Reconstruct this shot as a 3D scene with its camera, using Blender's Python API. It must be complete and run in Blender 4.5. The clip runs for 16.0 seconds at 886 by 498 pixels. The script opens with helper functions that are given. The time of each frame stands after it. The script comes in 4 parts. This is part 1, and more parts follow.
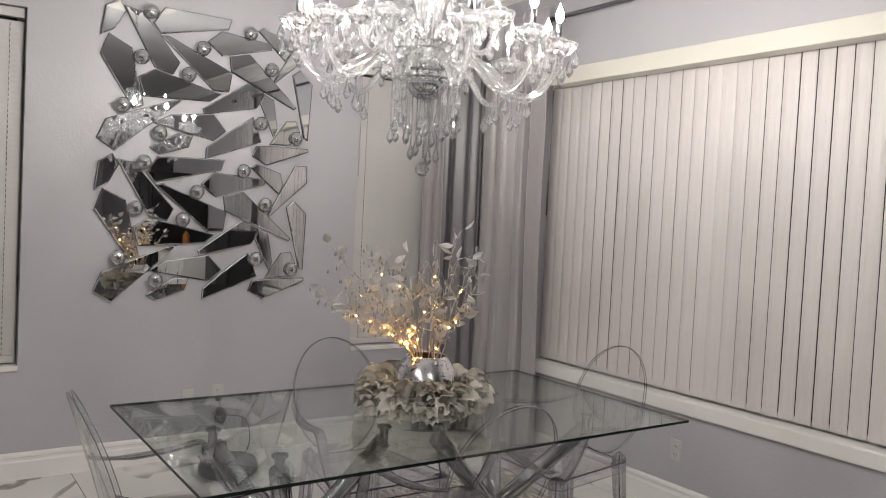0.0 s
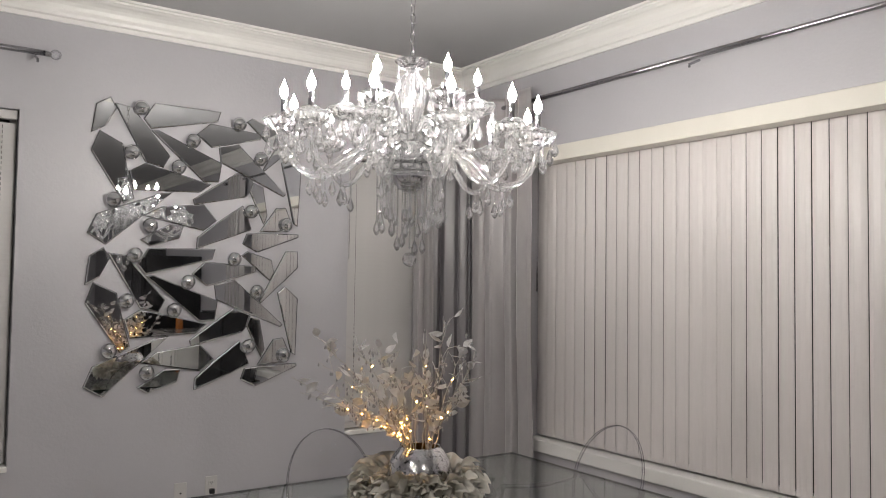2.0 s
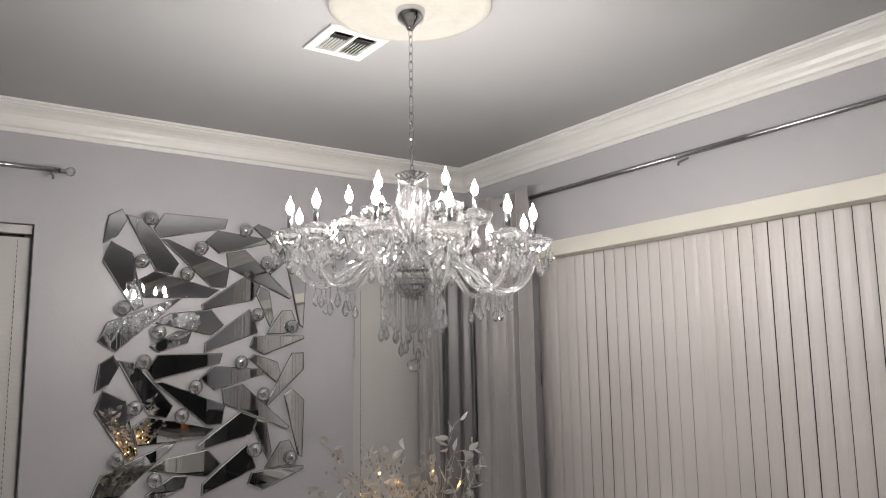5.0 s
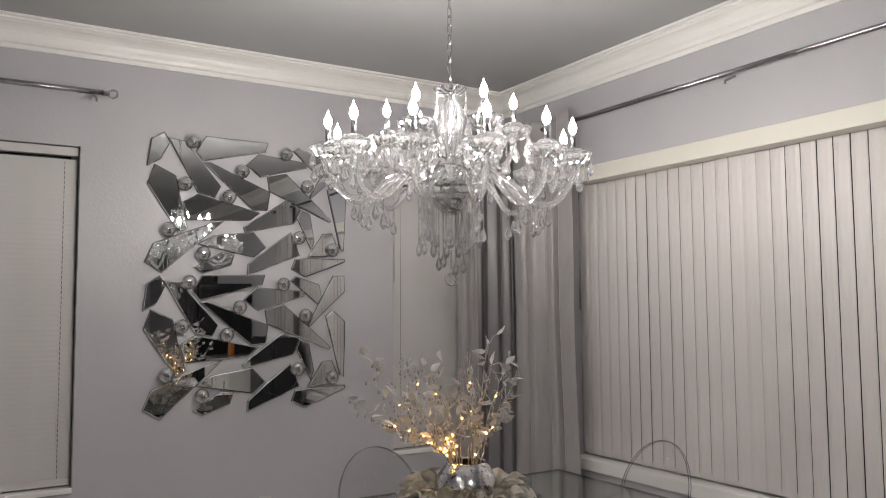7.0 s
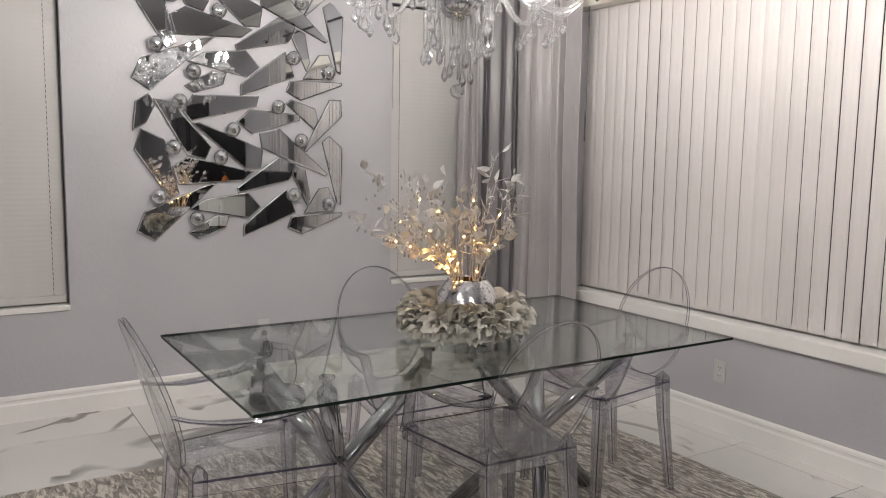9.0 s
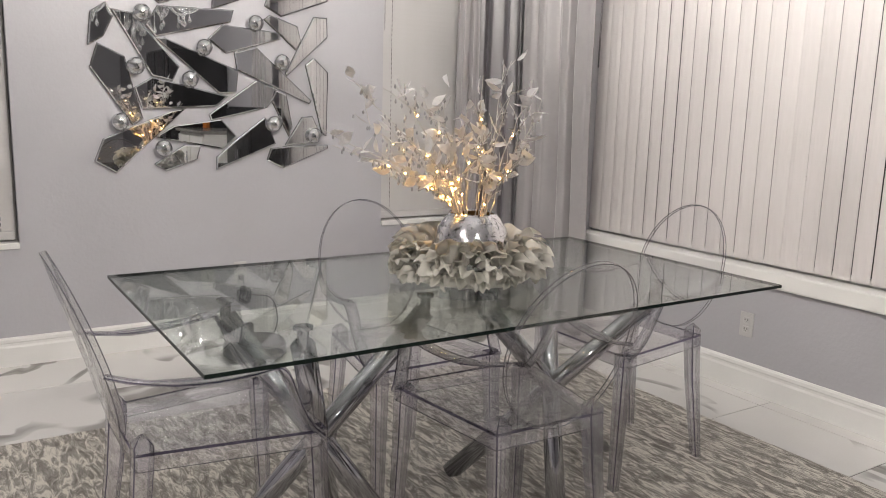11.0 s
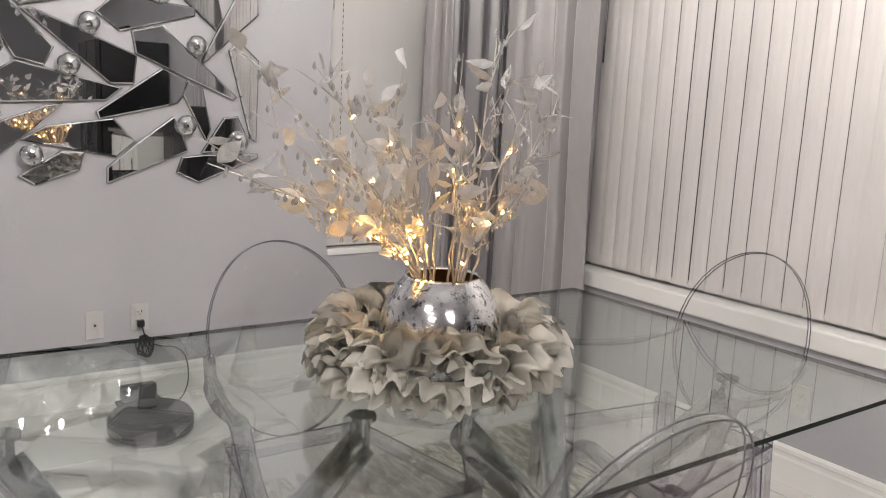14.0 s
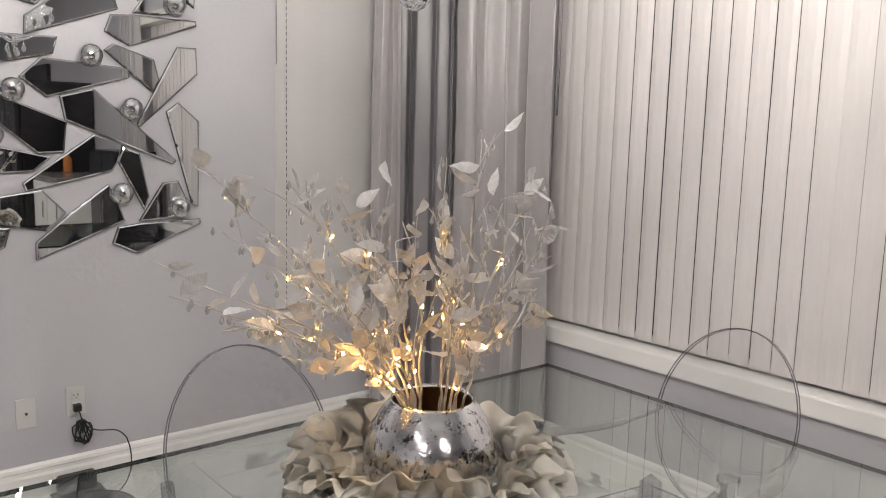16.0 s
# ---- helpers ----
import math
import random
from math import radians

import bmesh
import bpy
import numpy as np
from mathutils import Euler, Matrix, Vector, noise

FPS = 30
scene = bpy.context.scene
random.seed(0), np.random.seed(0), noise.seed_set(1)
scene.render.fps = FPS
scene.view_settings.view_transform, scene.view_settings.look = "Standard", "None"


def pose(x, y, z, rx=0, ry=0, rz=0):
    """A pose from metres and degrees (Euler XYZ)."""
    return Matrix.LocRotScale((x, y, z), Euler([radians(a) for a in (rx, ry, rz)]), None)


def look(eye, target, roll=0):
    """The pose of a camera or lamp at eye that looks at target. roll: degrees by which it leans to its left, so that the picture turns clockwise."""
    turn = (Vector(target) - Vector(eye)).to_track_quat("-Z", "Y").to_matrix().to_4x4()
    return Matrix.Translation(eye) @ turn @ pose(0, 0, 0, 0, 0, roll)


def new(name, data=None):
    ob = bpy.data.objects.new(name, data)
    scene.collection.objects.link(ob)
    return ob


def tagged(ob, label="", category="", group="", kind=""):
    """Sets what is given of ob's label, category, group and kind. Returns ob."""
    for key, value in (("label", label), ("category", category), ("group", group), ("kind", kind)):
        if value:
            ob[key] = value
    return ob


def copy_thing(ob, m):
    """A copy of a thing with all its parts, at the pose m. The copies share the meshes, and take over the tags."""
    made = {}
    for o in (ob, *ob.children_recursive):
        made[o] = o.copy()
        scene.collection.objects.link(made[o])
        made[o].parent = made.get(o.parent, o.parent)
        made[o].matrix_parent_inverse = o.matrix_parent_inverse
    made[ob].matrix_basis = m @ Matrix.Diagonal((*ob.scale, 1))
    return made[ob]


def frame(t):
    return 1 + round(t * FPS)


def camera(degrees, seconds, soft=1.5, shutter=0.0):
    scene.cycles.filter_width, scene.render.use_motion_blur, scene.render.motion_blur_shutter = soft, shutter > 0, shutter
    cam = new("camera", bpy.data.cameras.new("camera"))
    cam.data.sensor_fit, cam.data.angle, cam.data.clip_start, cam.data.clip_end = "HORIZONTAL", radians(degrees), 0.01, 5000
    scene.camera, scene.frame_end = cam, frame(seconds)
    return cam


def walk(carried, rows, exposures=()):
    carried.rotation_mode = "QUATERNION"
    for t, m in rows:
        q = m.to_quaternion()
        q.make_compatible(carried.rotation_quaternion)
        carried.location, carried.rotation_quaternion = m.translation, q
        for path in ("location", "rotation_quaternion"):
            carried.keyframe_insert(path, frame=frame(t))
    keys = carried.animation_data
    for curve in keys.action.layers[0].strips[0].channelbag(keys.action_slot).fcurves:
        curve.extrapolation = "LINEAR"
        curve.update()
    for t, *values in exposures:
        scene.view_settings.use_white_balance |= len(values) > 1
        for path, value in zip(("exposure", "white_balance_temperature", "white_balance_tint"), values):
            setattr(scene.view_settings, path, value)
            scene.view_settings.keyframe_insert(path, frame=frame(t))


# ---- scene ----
cam = camera(58.2, 16.0, soft=1.0)
PATH = [
    (0, (0.233, 0.214, 1.442), (1.365, 1.86, 1.36), 2.9),
    (0.5, (0.237, 0.216, 1.456), (1.371, 1.862, 1.406), 2.5),
    (1, (0.251, 0.213, 1.47), (1.384, 1.861, 1.458), 2.0),
    (1.5, (0.256, 0.201, 1.486), (1.389, 1.849, 1.525), 1.5),
    (2, (0.24, 0.186, 1.521), (1.378, 1.828, 1.607), 0.8),
    (2.5, (0.229, 0.173, 1.534), (1.372, 1.809, 1.674), 0.4),
    (3, (0.231, 0.167, 1.553), (1.372, 1.799, 1.737), 0.0),
    (3.5, (0.226, 0.163, 1.567), (1.365, 1.791, 1.797), -0.4),
    (4, (0.223, 0.154, 1.589), (1.358, 1.779, 1.86), -0.9),
    (4.2, (0.216, 0.142, 1.591), (1.349, 1.764, 1.884), -0.9),
    (6.3, (0.177, 0.074, 1.551), (1.258, 1.733, 1.832), -1.4),
    (6.5, (0.195, 0.086, 1.531), (1.258, 1.762, 1.781), -0.9),
    (7, (0.206, 0.104, 1.505), (1.246, 1.806, 1.649), -0.4),
    (7.5, (0.214, 0.119, 1.476), (1.242, 1.834, 1.508), -0.2),
    (8, (0.214, 0.144, 1.449), (1.245, 1.856, 1.376), 0.1),
    (8.5, (0.224, 0.172, 1.42), (1.263, 1.873, 1.26), 0.6),
    (9, (0.234, 0.218, 1.381), (1.285, 1.904, 1.148), 0.9),
    (9.5, (0.237, 0.264, 1.346), (1.293, 1.938, 1.058), 1.3),
    (9.7, (0.241, 0.287, 1.333), (1.298, 1.957, 1.027), 1.4),
    (11.8, (0.583, 0.883, 1.242), (1.666, 2.523, 0.872), 1.3),
    (12, (0.606, 0.951, 1.241), (1.713, 2.575, 0.873), 1.4),
    (12.5, (0.677, 1.083, 1.24), (1.817, 2.684, 0.874), 2.1),
    (13, (0.818, 1.233, 1.236), (1.955, 2.838, 0.875), 2.8),
    (13.5, (0.929, 1.334, 1.235), (2.059, 2.946, 0.88), 2.9),
    (14, (0.968, 1.382, 1.245), (2.1, 2.995, 0.904), 2.8),
    (14.5, (0.985, 1.46, 1.278), (2.129, 3.068, 0.951), 2.4),
    (15, (0.99, 1.529, 1.317), (2.187, 3.101, 1.013), 1.8),
    (15.5, (0.988, 1.56, 1.352), (2.231, 3.1, 1.065), 1.6),
    (16, (0.978, 1.561, 1.391), (2.244, 3.082, 1.106), 1.5),
]
EXPOSURES = [(0.0, 0.47), (3.5, 0.08), (6.5, 0.05), (9.5, 0.86), (12.5, 1.06), (14.5, 0.98), (16.0, 0.87)]
walk(cam, [(t, look(eye, target, roll)) for t, eye, target, roll in PATH],
     exposures=EXPOSURES)

# ---- world and light ----
world = bpy.data.worlds.new("world")
scene.world = world
world.use_nodes = True
world.node_tree.nodes["Background"].inputs[0].default_value = (0.012, 0.014, 0.02, 1)
world.node_tree.nodes["Background"].inputs[1].default_value = 1.0
# Strengths: chandelier bulbs, fairy lights, and the added ceiling fill lights.
BULB, FAIRY, FILL_LIGHT = 430.0, 66.0, 450.0

YW, XW, CEIL = 4.69, 3.531, 3.0
X0, Y0 = -3.2, -7.5


# ---- materials ----
def nodes_of(m):
    m.use_nodes = True
    return m.node_tree.nodes, m.node_tree.links, m.node_tree.nodes["Principled BSDF"]


def mat(name, col, rough=0.5, metal=0.0, var=0.06, scale=6.0, bump=0.0, bscale=120.0, **extra):
    """A principled surface with tone variation at two scales and a fine relief."""
    m = bpy.data.materials.new(name)
    n, l, b = nodes_of(m)
    b.inputs["Roughness"].default_value, b.inputs["Metallic"].default_value = rough, metal
    tc = n.new("ShaderNodeTexCoord")
    big, fine = n.new("ShaderNodeTexNoise"), n.new("ShaderNodeTexNoise")
    big.inputs["Scale"].default_value, big.inputs["Detail"].default_value = scale, 4
    fine.inputs["Scale"].default_value, fine.inputs["Detail"].default_value = bscale, 3
    l.new(tc.outputs["Object"], big.inputs["Vector"])
    l.new(tc.outputs["Object"], fine.inputs["Vector"])
    add = n.new("ShaderNodeMath")
    add.operation = "MULTIPLY_ADD"
    l.new(fine.outputs["Fac"], add.inputs[0])
    add.inputs[1].default_value = 0.35
    l.new(big.outputs["Fac"], add.inputs[2])
    ramp = n.new("ShaderNodeValToRGB")
    ramp.color_ramp.elements[0].position, ramp.color_ramp.elements[1].position = 0.4, 0.95
    ramp.color_ramp.elements[0].color = (*[c * (1 - var) for c in col], 1)
    ramp.color_ramp.elements[1].color = (*[min(1, c * (1 + var)) for c in col], 1)
    l.new(add.outputs[0], ramp.inputs["Fac"])
    l.new(ramp.outputs["Color"], b.inputs["Base Color"])
    if bump:
        bp = n.new("ShaderNodeBump")
        bp.inputs["Strength"].default_value, bp.inputs["Distance"].default_value = bump, 0.004
        l.new(fine.outputs["Fac"], bp.inputs["Height"])
        l.new(bp.outputs["Normal"], b.inputs["Normal"])
    for key, value in extra.items():
        b.inputs[key.replace("_", " ")].default_value = value
    return m


def glass(name, tint, gloss_rough=0.02, ior=1.45, refract=0.5, rtint=(1, 1, 1), scatter=0.0, f0=0.04, wavy=0.0):
    """Clear solid: part straight passage, part refraction, with mirror gloss by Fresnel."""
    m = bpy.data.materials.new(name)
    n, l, b = nodes_of(m)
    n.remove(b)
    out = n["Material Output"]
    tr, rf, gl, lw, tl = (n.new("ShaderNode" + k) for k in ("BsdfTransparent", "BsdfRefraction", "BsdfGlossy", "LayerWeight", "BsdfTranslucent"))
    tr.inputs["Color"].default_value = (*tint, 1)
    rf.inputs["Color"].default_value, rf.inputs["IOR"].default_value, rf.inputs["Roughness"].default_value = (*rtint, 1), ior, 0.25 * gloss_rough
    gl.inputs["Roughness"].default_value = gloss_rough
    # a milky white share stands in for caustic light caught inside the piece
    tl.inputs["Color"].default_value = (0.95, 0.95, 0.96, 1)
    lw.inputs["Blend"].default_value = 0.5
    power, schlick = n.new("ShaderNodeMath"), n.new("ShaderNodeMath")
    power.operation, schlick.operation = "POWER", "MULTIPLY_ADD"
    power.inputs[1].default_value = 5
    schlick.inputs[1].default_value, schlick.inputs[2].default_value = 1 - f0, f0
    l.new(lw.outputs["Facing"], power.inputs[0])
    l.new(power.outputs[0], schlick.inputs[0])
    if wavy:
        tc, wn, bp = n.new("ShaderNodeTexCoord"), n.new("ShaderNodeTexNoise"), n.new("ShaderNodeBump")
        wn.inputs["Scale"].default_value, wn.inputs["Detail"].default_value = 16, 3
        bp.inputs["Strength"].default_value, bp.inputs["Distance"].default_value = wavy, 0.02
        l.new(tc.outputs["Object"], wn.inputs["Vector"])
        l.new(wn.outputs["Fac"], bp.inputs["Height"])
        l.new(bp.outputs["Normal"], gl.inputs["Normal"])
    mix0, mix1, mix2 = (n.new("ShaderNodeMixShader") for _ in range(3))
    mix0.inputs[0].default_value, mix1.inputs[0].default_value = scatter, refract
    l.new(tr.outputs[0], mix1.inputs[1])
    l.new(rf.outputs[0], mix1.inputs[2])
    l.new(mix1.outputs[0], mix0.inputs[1])
    l.new(tl.outputs[0], mix0.inputs[2])
    l.new(schlick.outputs[0], mix2.inputs[0])
    l.new(mix0.outputs[0], mix2.inputs[1])
    l.new(gl.outputs[0], mix2.inputs[2])
    l.new(mix2.outputs[0], out.inputs["Surface"])
    return m


def glow(name, col, strength):
    m = bpy.data.materials.new(name)
    n, l, b = nodes_of(m)
    b.inputs["Base Color"].default_value = (*col, 1)
    b.inputs["Emission Color"].default_value = (*col, 1)
    b.inputs["Emission Strength"].default_value = strength
    return m


def marble_material():
    m = mat("marble_tile", (0.66, 0.645, 0.63), 0.12, var=0.05, scale=1.6)
    n, l, b = nodes_of(m)
    tc, info = n.new("ShaderNodeTexCoord"), n.new("ShaderNodeObjectInfo")
    sh = n.new("ShaderNodeVectorMath")
    sh.operation = "MULTIPLY_ADD"
    comb = n.new("ShaderNodeCombineXYZ")
    for k in range(3):
        l.new(info.outputs["Random"], comb.inputs[k])
    l.new(comb.outputs[0], sh.inputs[0])
    sh.inputs[1].default_value = (37, 53, 71)
    l.new(tc.outputs["Object"], sh.inputs[2])
    warp = n.new("ShaderNodeTexNoise")
    warp.inputs["Scale"].default_value, warp.inputs["Detail"].default_value, warp.inputs["Distortion"].default_value = 0.9, 4, 0.8
    l.new(sh.outputs[0], warp.inputs["Vector"])
    dist = n.new("ShaderNodeMath")
    dist.operation = "SUBTRACT"
    l.new(warp.outputs["Fac"], dist.inputs[0])
    dist.inputs[1].default_value = 0.5
    ab = n.new("ShaderNodeMath")
    ab.operation = "ABSOLUTE"
    l.new(dist.outputs[0], ab.inputs[0])
    ramp = n.new("ShaderNodeValToRGB")
    e = ramp.color_ramp.elements
    e[0].position, e[0].color = 0.0, (0.34, 0.33, 0.32, 1)
    e[1].position, e[1].color = 0.027, (1, 1, 1, 1)
    mid = e.new(0.020)
    mid.color = (0.52, 0.51, 0.50, 1)
    l.new(ab.outputs[0], ramp.inputs["Fac"])
    mask = n.new("ShaderNodeTexNoise")
    mask.inputs["Scale"].default_value = 2.2
    l.new(sh.outputs[0], mask.inputs["Vector"])
    mr = n.new("ShaderNodeValToRGB")
    mr.color_ramp.elements[0].position, mr.color_ramp.elements[1].position = 0.43, 0.52
    l.new(mask.outputs["Fac"], mr.inputs["Fac"])
    mul = n.new("ShaderNodeMix")
    mul.data_type, mul.blend_type = "RGBA", "MULTIPLY"
    old = b.inputs["Base Color"].links[0].from_socket
    l.new(mr.outputs["Color"], mul.inputs["Factor"])
    l.new(old, mul.inputs["A"])
    l.new(ramp.outputs["Color"], mul.inputs["B"])
    l.new(mul.outputs["Result"], b.inputs["Base Color"])
    return m


def rug_material():
    m = bpy.data.materials.new("rug_pile")
    n, l, b = nodes_of(m)
    b.inputs["Roughness"].default_value = 0.95
    tc, mp = n.new("ShaderNodeTexCoord"), n.new("ShaderNodeMapping")
    mp.inputs["Scale"].default_value = (36.0, 9.5, 8.0)
    l.new(tc.outputs["Object"], mp.inputs["Vector"])
    a, c = n.new("ShaderNodeTexNoise"), n.new("ShaderNodeTexNoise")
    a.inputs["Scale"].default_value, a.inputs["Detail"].default_value, a.inputs["Distortion"].default_value = 1.0, 6, 1.2
    a.inputs["Roughness"].default_value = 0.74
    c.inputs["Scale"].default_value, c.inputs["Detail"].default_value = 420, 2
    l.new(mp.outputs[0], a.inputs["Vector"])
    l.new(tc.outputs["Object"], c.inputs["Vector"])
    ramp = n.new("ShaderNodeValToRGB")
    e = ramp.color_ramp.elements
    e[0].position, e[0].color = 0.36, (0.19, 0.17, 0.15, 1)
    e[1].position, e[1].color = 0.58, (0.76, 0.72, 0.66, 1)
    k = e.new(0.49)
    k.color = (0.36, 0.335, 0.305, 1)
    l.new(a.outputs["Fac"], ramp.inputs["Fac"])
    mul = n.new("ShaderNodeMix")
    mul.data_type, mul.blend_type = "RGBA", "OVERLAY"
    mul.inputs["Factor"].default_value = 0.45
    l.new(ramp.outputs["Color"], mul.inputs["A"])
    l.new(c.outputs["Fac"], mul.inputs["B"])
    l.new(mul.outputs["Result"], b.inputs["Base Color"])
    bp = n.new("ShaderNodeBump")
    bp.inputs["Strength"].default_value, bp.inputs["Distance"].default_value = 0.8, 0.006
    l.new(c.outputs["Fac"], bp.inputs["Height"])
    l.new(bp.outputs["Normal"], b.inputs["Normal"])
    return m


WALL = mat("wall_paint", (0.445, 0.438, 0.465), 0.42, var=0.03, scale=2.0, bump=0.25, bscale=60)
CEILING = mat("ceiling_paint", (0.385, 0.385, 0.395), 0.6, var=0.03, scale=1.5, bump=0.2, bscale=80)
TRIM = mat("white_trim", (0.78, 0.77, 0.75), 0.35, var=0.03, scale=5)
CREAM = mat("cream_valance", (0.66, 0.635, 0.575), 0.4, var=0.03, scale=5)
SLAT = mat("white_vinyl_slat", (0.635, 0.60, 0.595), 0.4, var=0.03, scale=9, bump=0.1, bscale=200)
BLIND = mat("white_blind", (0.53, 0.515, 0.51), 0.45, var=0.03, scale=9)
CHROME = mat("chrome", (0.62, 0.62, 0.64), 0.08, 1.0, var=0.05, scale=14)
TUBE = mat("polished_tube", (0.40, 0.40, 0.42), 0.1, 1.0, var=0.08, scale=9)
STEEL = mat("brushed_steel", (0.36, 0.36, 0.38), 0.25, 1.0, var=0.08, scale=20, bscale=300)
DARK = mat("dark_metal", (0.06, 0.06, 0.065), 0.3, 0.6)
BLACK = mat("black_plastic", (0.012, 0.012, 0.014), 0.35)
PLATE = mat("white_plastic", (0.52, 0.51, 0.50), 0.3, var=0.02)
MIRROR = mat("mirror_silver", (0.68, 0.69, 0.70), 0.015, 1.0, var=0.015, scale=3)
BEVEL = mat("mirror_edge", (0.02, 0.021, 0.023), 0.12, 0.6, var=0.1, scale=8)
SATIN = mat("grey_satin", (0.34, 0.322, 0.327), 0.36, 0.0, var=0.06, scale=4, bump=0.2, bscale=38, Sheen_Weight=0.4)
# Darker tone of the grey satin, used only for the corner panel.
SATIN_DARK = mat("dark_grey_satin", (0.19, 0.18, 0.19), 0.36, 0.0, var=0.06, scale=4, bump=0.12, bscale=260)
MARBLE = marble_material()
GROUT = mat("grout", (0.10, 0.095, 0.09), 0.8, var=0.1, scale=30)
RUG = rug_material()
CRYSTAL = glass("cut_crystal", (0.97, 0.97, 0.98), 0.0, 1.62, 0.75, (0.99, 0.99, 1.0), 0.115, 0.17)
BEAD_GLASS = glass("bead_glass", (0.97, 0.97, 0.98), 0.0, 1.5, 0.4, (0.98, 0.98, 0.99), 0.4, 0.2)
CUP_GLASS = glass("moulded_glass", (0.95, 0.95, 0.955), 0.02, 1.5, 0.7, (0.97, 0.97, 0.975), 0.06, 0.08)
ARM_GLASS = glass("drawn_glass", (0.95, 0.95, 0.955), 0.02, 1.5, 0.75, (0.97, 0.97, 0.975), 0.065, 0.11)
COLUMN_GLASS = glass("fluted_glass", (0.94, 0.94, 0.945), 0.02, 1.5, 0.75, (0.96, 0.96, 0.965), 0.055, 0.08)
FINIAL = glass("finial_glass", (0.95, 0.95, 0.96), 0.0, 1.5, 0.6, (0.98, 0.98, 1.0), 0.05, 0.08)
ACRYLIC = glass("clear_acrylic", (0.988, 0.987, 0.992), 0.0, 1.4, 0.0, (1, 1, 1), 0.0, 0.07, 0.35)
ACRYLIC_BAR = glass("thick_acrylic", (0.972, 0.965, 0.99), 0.0, 1.49, 0.35, (0.975, 0.965, 0.995), 0.06, 0.13)
ACRYLIC_SEAT = glass("dished_acrylic", (0.975, 0.968, 0.99), 0.0, 1.4, 0.0, (1, 1, 1), 0.03, 0.17, 0.7)
# Dark tints stand in for the internal reflections along acrylic edges.
ACRYLIC_SHADED_RIM = glass("acrylic_shaded_rim", (0.56, 0.55, 0.60), 0.0, 1.49, 0.3, (0.62, 0.60, 0.69), 0.05, 0.24)
ACRYLIC_SHADED_EDGE = glass("acrylic_shaded_edge", (0.16, 0.14, 0.24), 0.0, 1.45, 0.3, (0.26, 0.23, 0.38), 0.0, 0.10)
TABLE_GLASS = glass("table_glass", (0.932, 0.966, 0.95), 0.0, 1.5, 0.0, f0=0.13)
GLASS_EDGE = mat("glass_edge", (0.003, 0.010, 0.008), 0.3, 0.0, var=0.2, scale=10, Specular_IOR_Level=0.2)
# glow of the added fill lights
FILL_LENS_M = glow("fill_lens", (1.0, 0.93, 0.87), FILL_LIGHT)
BULB_M = glow("bulb_light", (1.0, 0.95, 0.885), BULB)
FAIRY_M = glow("fairy_light", (1.0, 0.50, 0.12), FAIRY)
MERCURY = mat("mercury_glass", (0.62, 0.62, 0.64), 0.14, 1.0, var=0.35, scale=22, bump=0.4, bscale=45)
mn, ml, mb = nodes_of(MERCURY)
fleck, fr_ = mn.new("ShaderNodeTexNoise"), mn.new("ShaderNodeValToRGB")
fleck.inputs["Scale"].default_value, fleck.inputs["Detail"].default_value, fleck.inputs["Roughness"].default_value = 55, 6, 0.8
fr_.color_ramp.elements[0].position, fr_.color_ramp.elements[0].color = 0.40, (0.10, 0.10, 0.10, 1)
fr_.color_ramp.elements[1].position, fr_.color_ramp.elements[1].color = 0.46, (0.78, 0.78, 0.80, 1)
mtc = mn.new("ShaderNodeTexCoord")
ml.new(mtc.outputs["Object"], fleck.inputs["Vector"])
ml.new(fleck.outputs["Fac"], fr_.inputs["Fac"])
ml.new(fr_.outputs["Color"], mb.inputs["Base Color"])
COPPER = mat("vase_lining", (0.26, 0.17, 0.09), 0.4, 0.8, var=0.2, scale=18)
PETAL = mat("porcelain_petal", (0.86, 0.835, 0.775), 0.42, var=0.1, scale=12, bump=0.1, bscale=90)
LEAF = mat("silver_leaf", (0.82, 0.81, 0.81), 0.3, 0.25, var=0.12, scale=40, bump=0.3, bscale=220)
ln, ll, lb = nodes_of(LEAF)
lco, lsep, labs, lvein, lsin, lbump = (ln.new("ShaderNode" + k) for k in ("TexCoord", "SeparateXYZ", "Math", "Math", "Math", "Bump"))
labs.operation, lvein.operation, lsin.operation = "ABSOLUTE", "MULTIPLY_ADD", "SINE"
ll.new(lco.outputs["Object"], lsep.inputs[0])
ll.new(lsep.outputs["X"], labs.inputs[0])
lscale = ln.new("ShaderNodeMath")
lscale.operation = "MULTIPLY"
lscale.inputs[1].default_value = -900.0
ll.new(labs.outputs[0], lscale.inputs[0])
ll.new(lsep.outputs["Z"], lvein.inputs[0])
lvein.inputs[1].default_value = 1050.0
ll.new(lscale.outputs[0], lvein.inputs[2])
ll.new(lvein.outputs[0], lsin.inputs[0])
ll.new(lsin.outputs[0], lbump.inputs["Height"])
lbump.inputs["Strength"].default_value, lbump.inputs["Distance"].default_value = 0.35, 0.001
ll.new(lbump.outputs["Normal"], lb.inputs["Normal"])
TWIG = mat("silver_twig", (0.52, 0.50, 0.47), 0.35, 0.5, var=0.2, scale=60)
PLASTER = mat("medallion_plaster", (0.45, 0.435, 0.40), 0.6, var=0.06, scale=20, bump=0.5, bscale=45)


# ---- mesh helpers ----
def thing(name, m=None, label="", category="", group="", kind=""):
    ob = new(name)
    ob.empty_display_size = 0.05
    if m is not None:
        ob.matrix_basis = m
    return tagged(ob, label, category, group, kind)


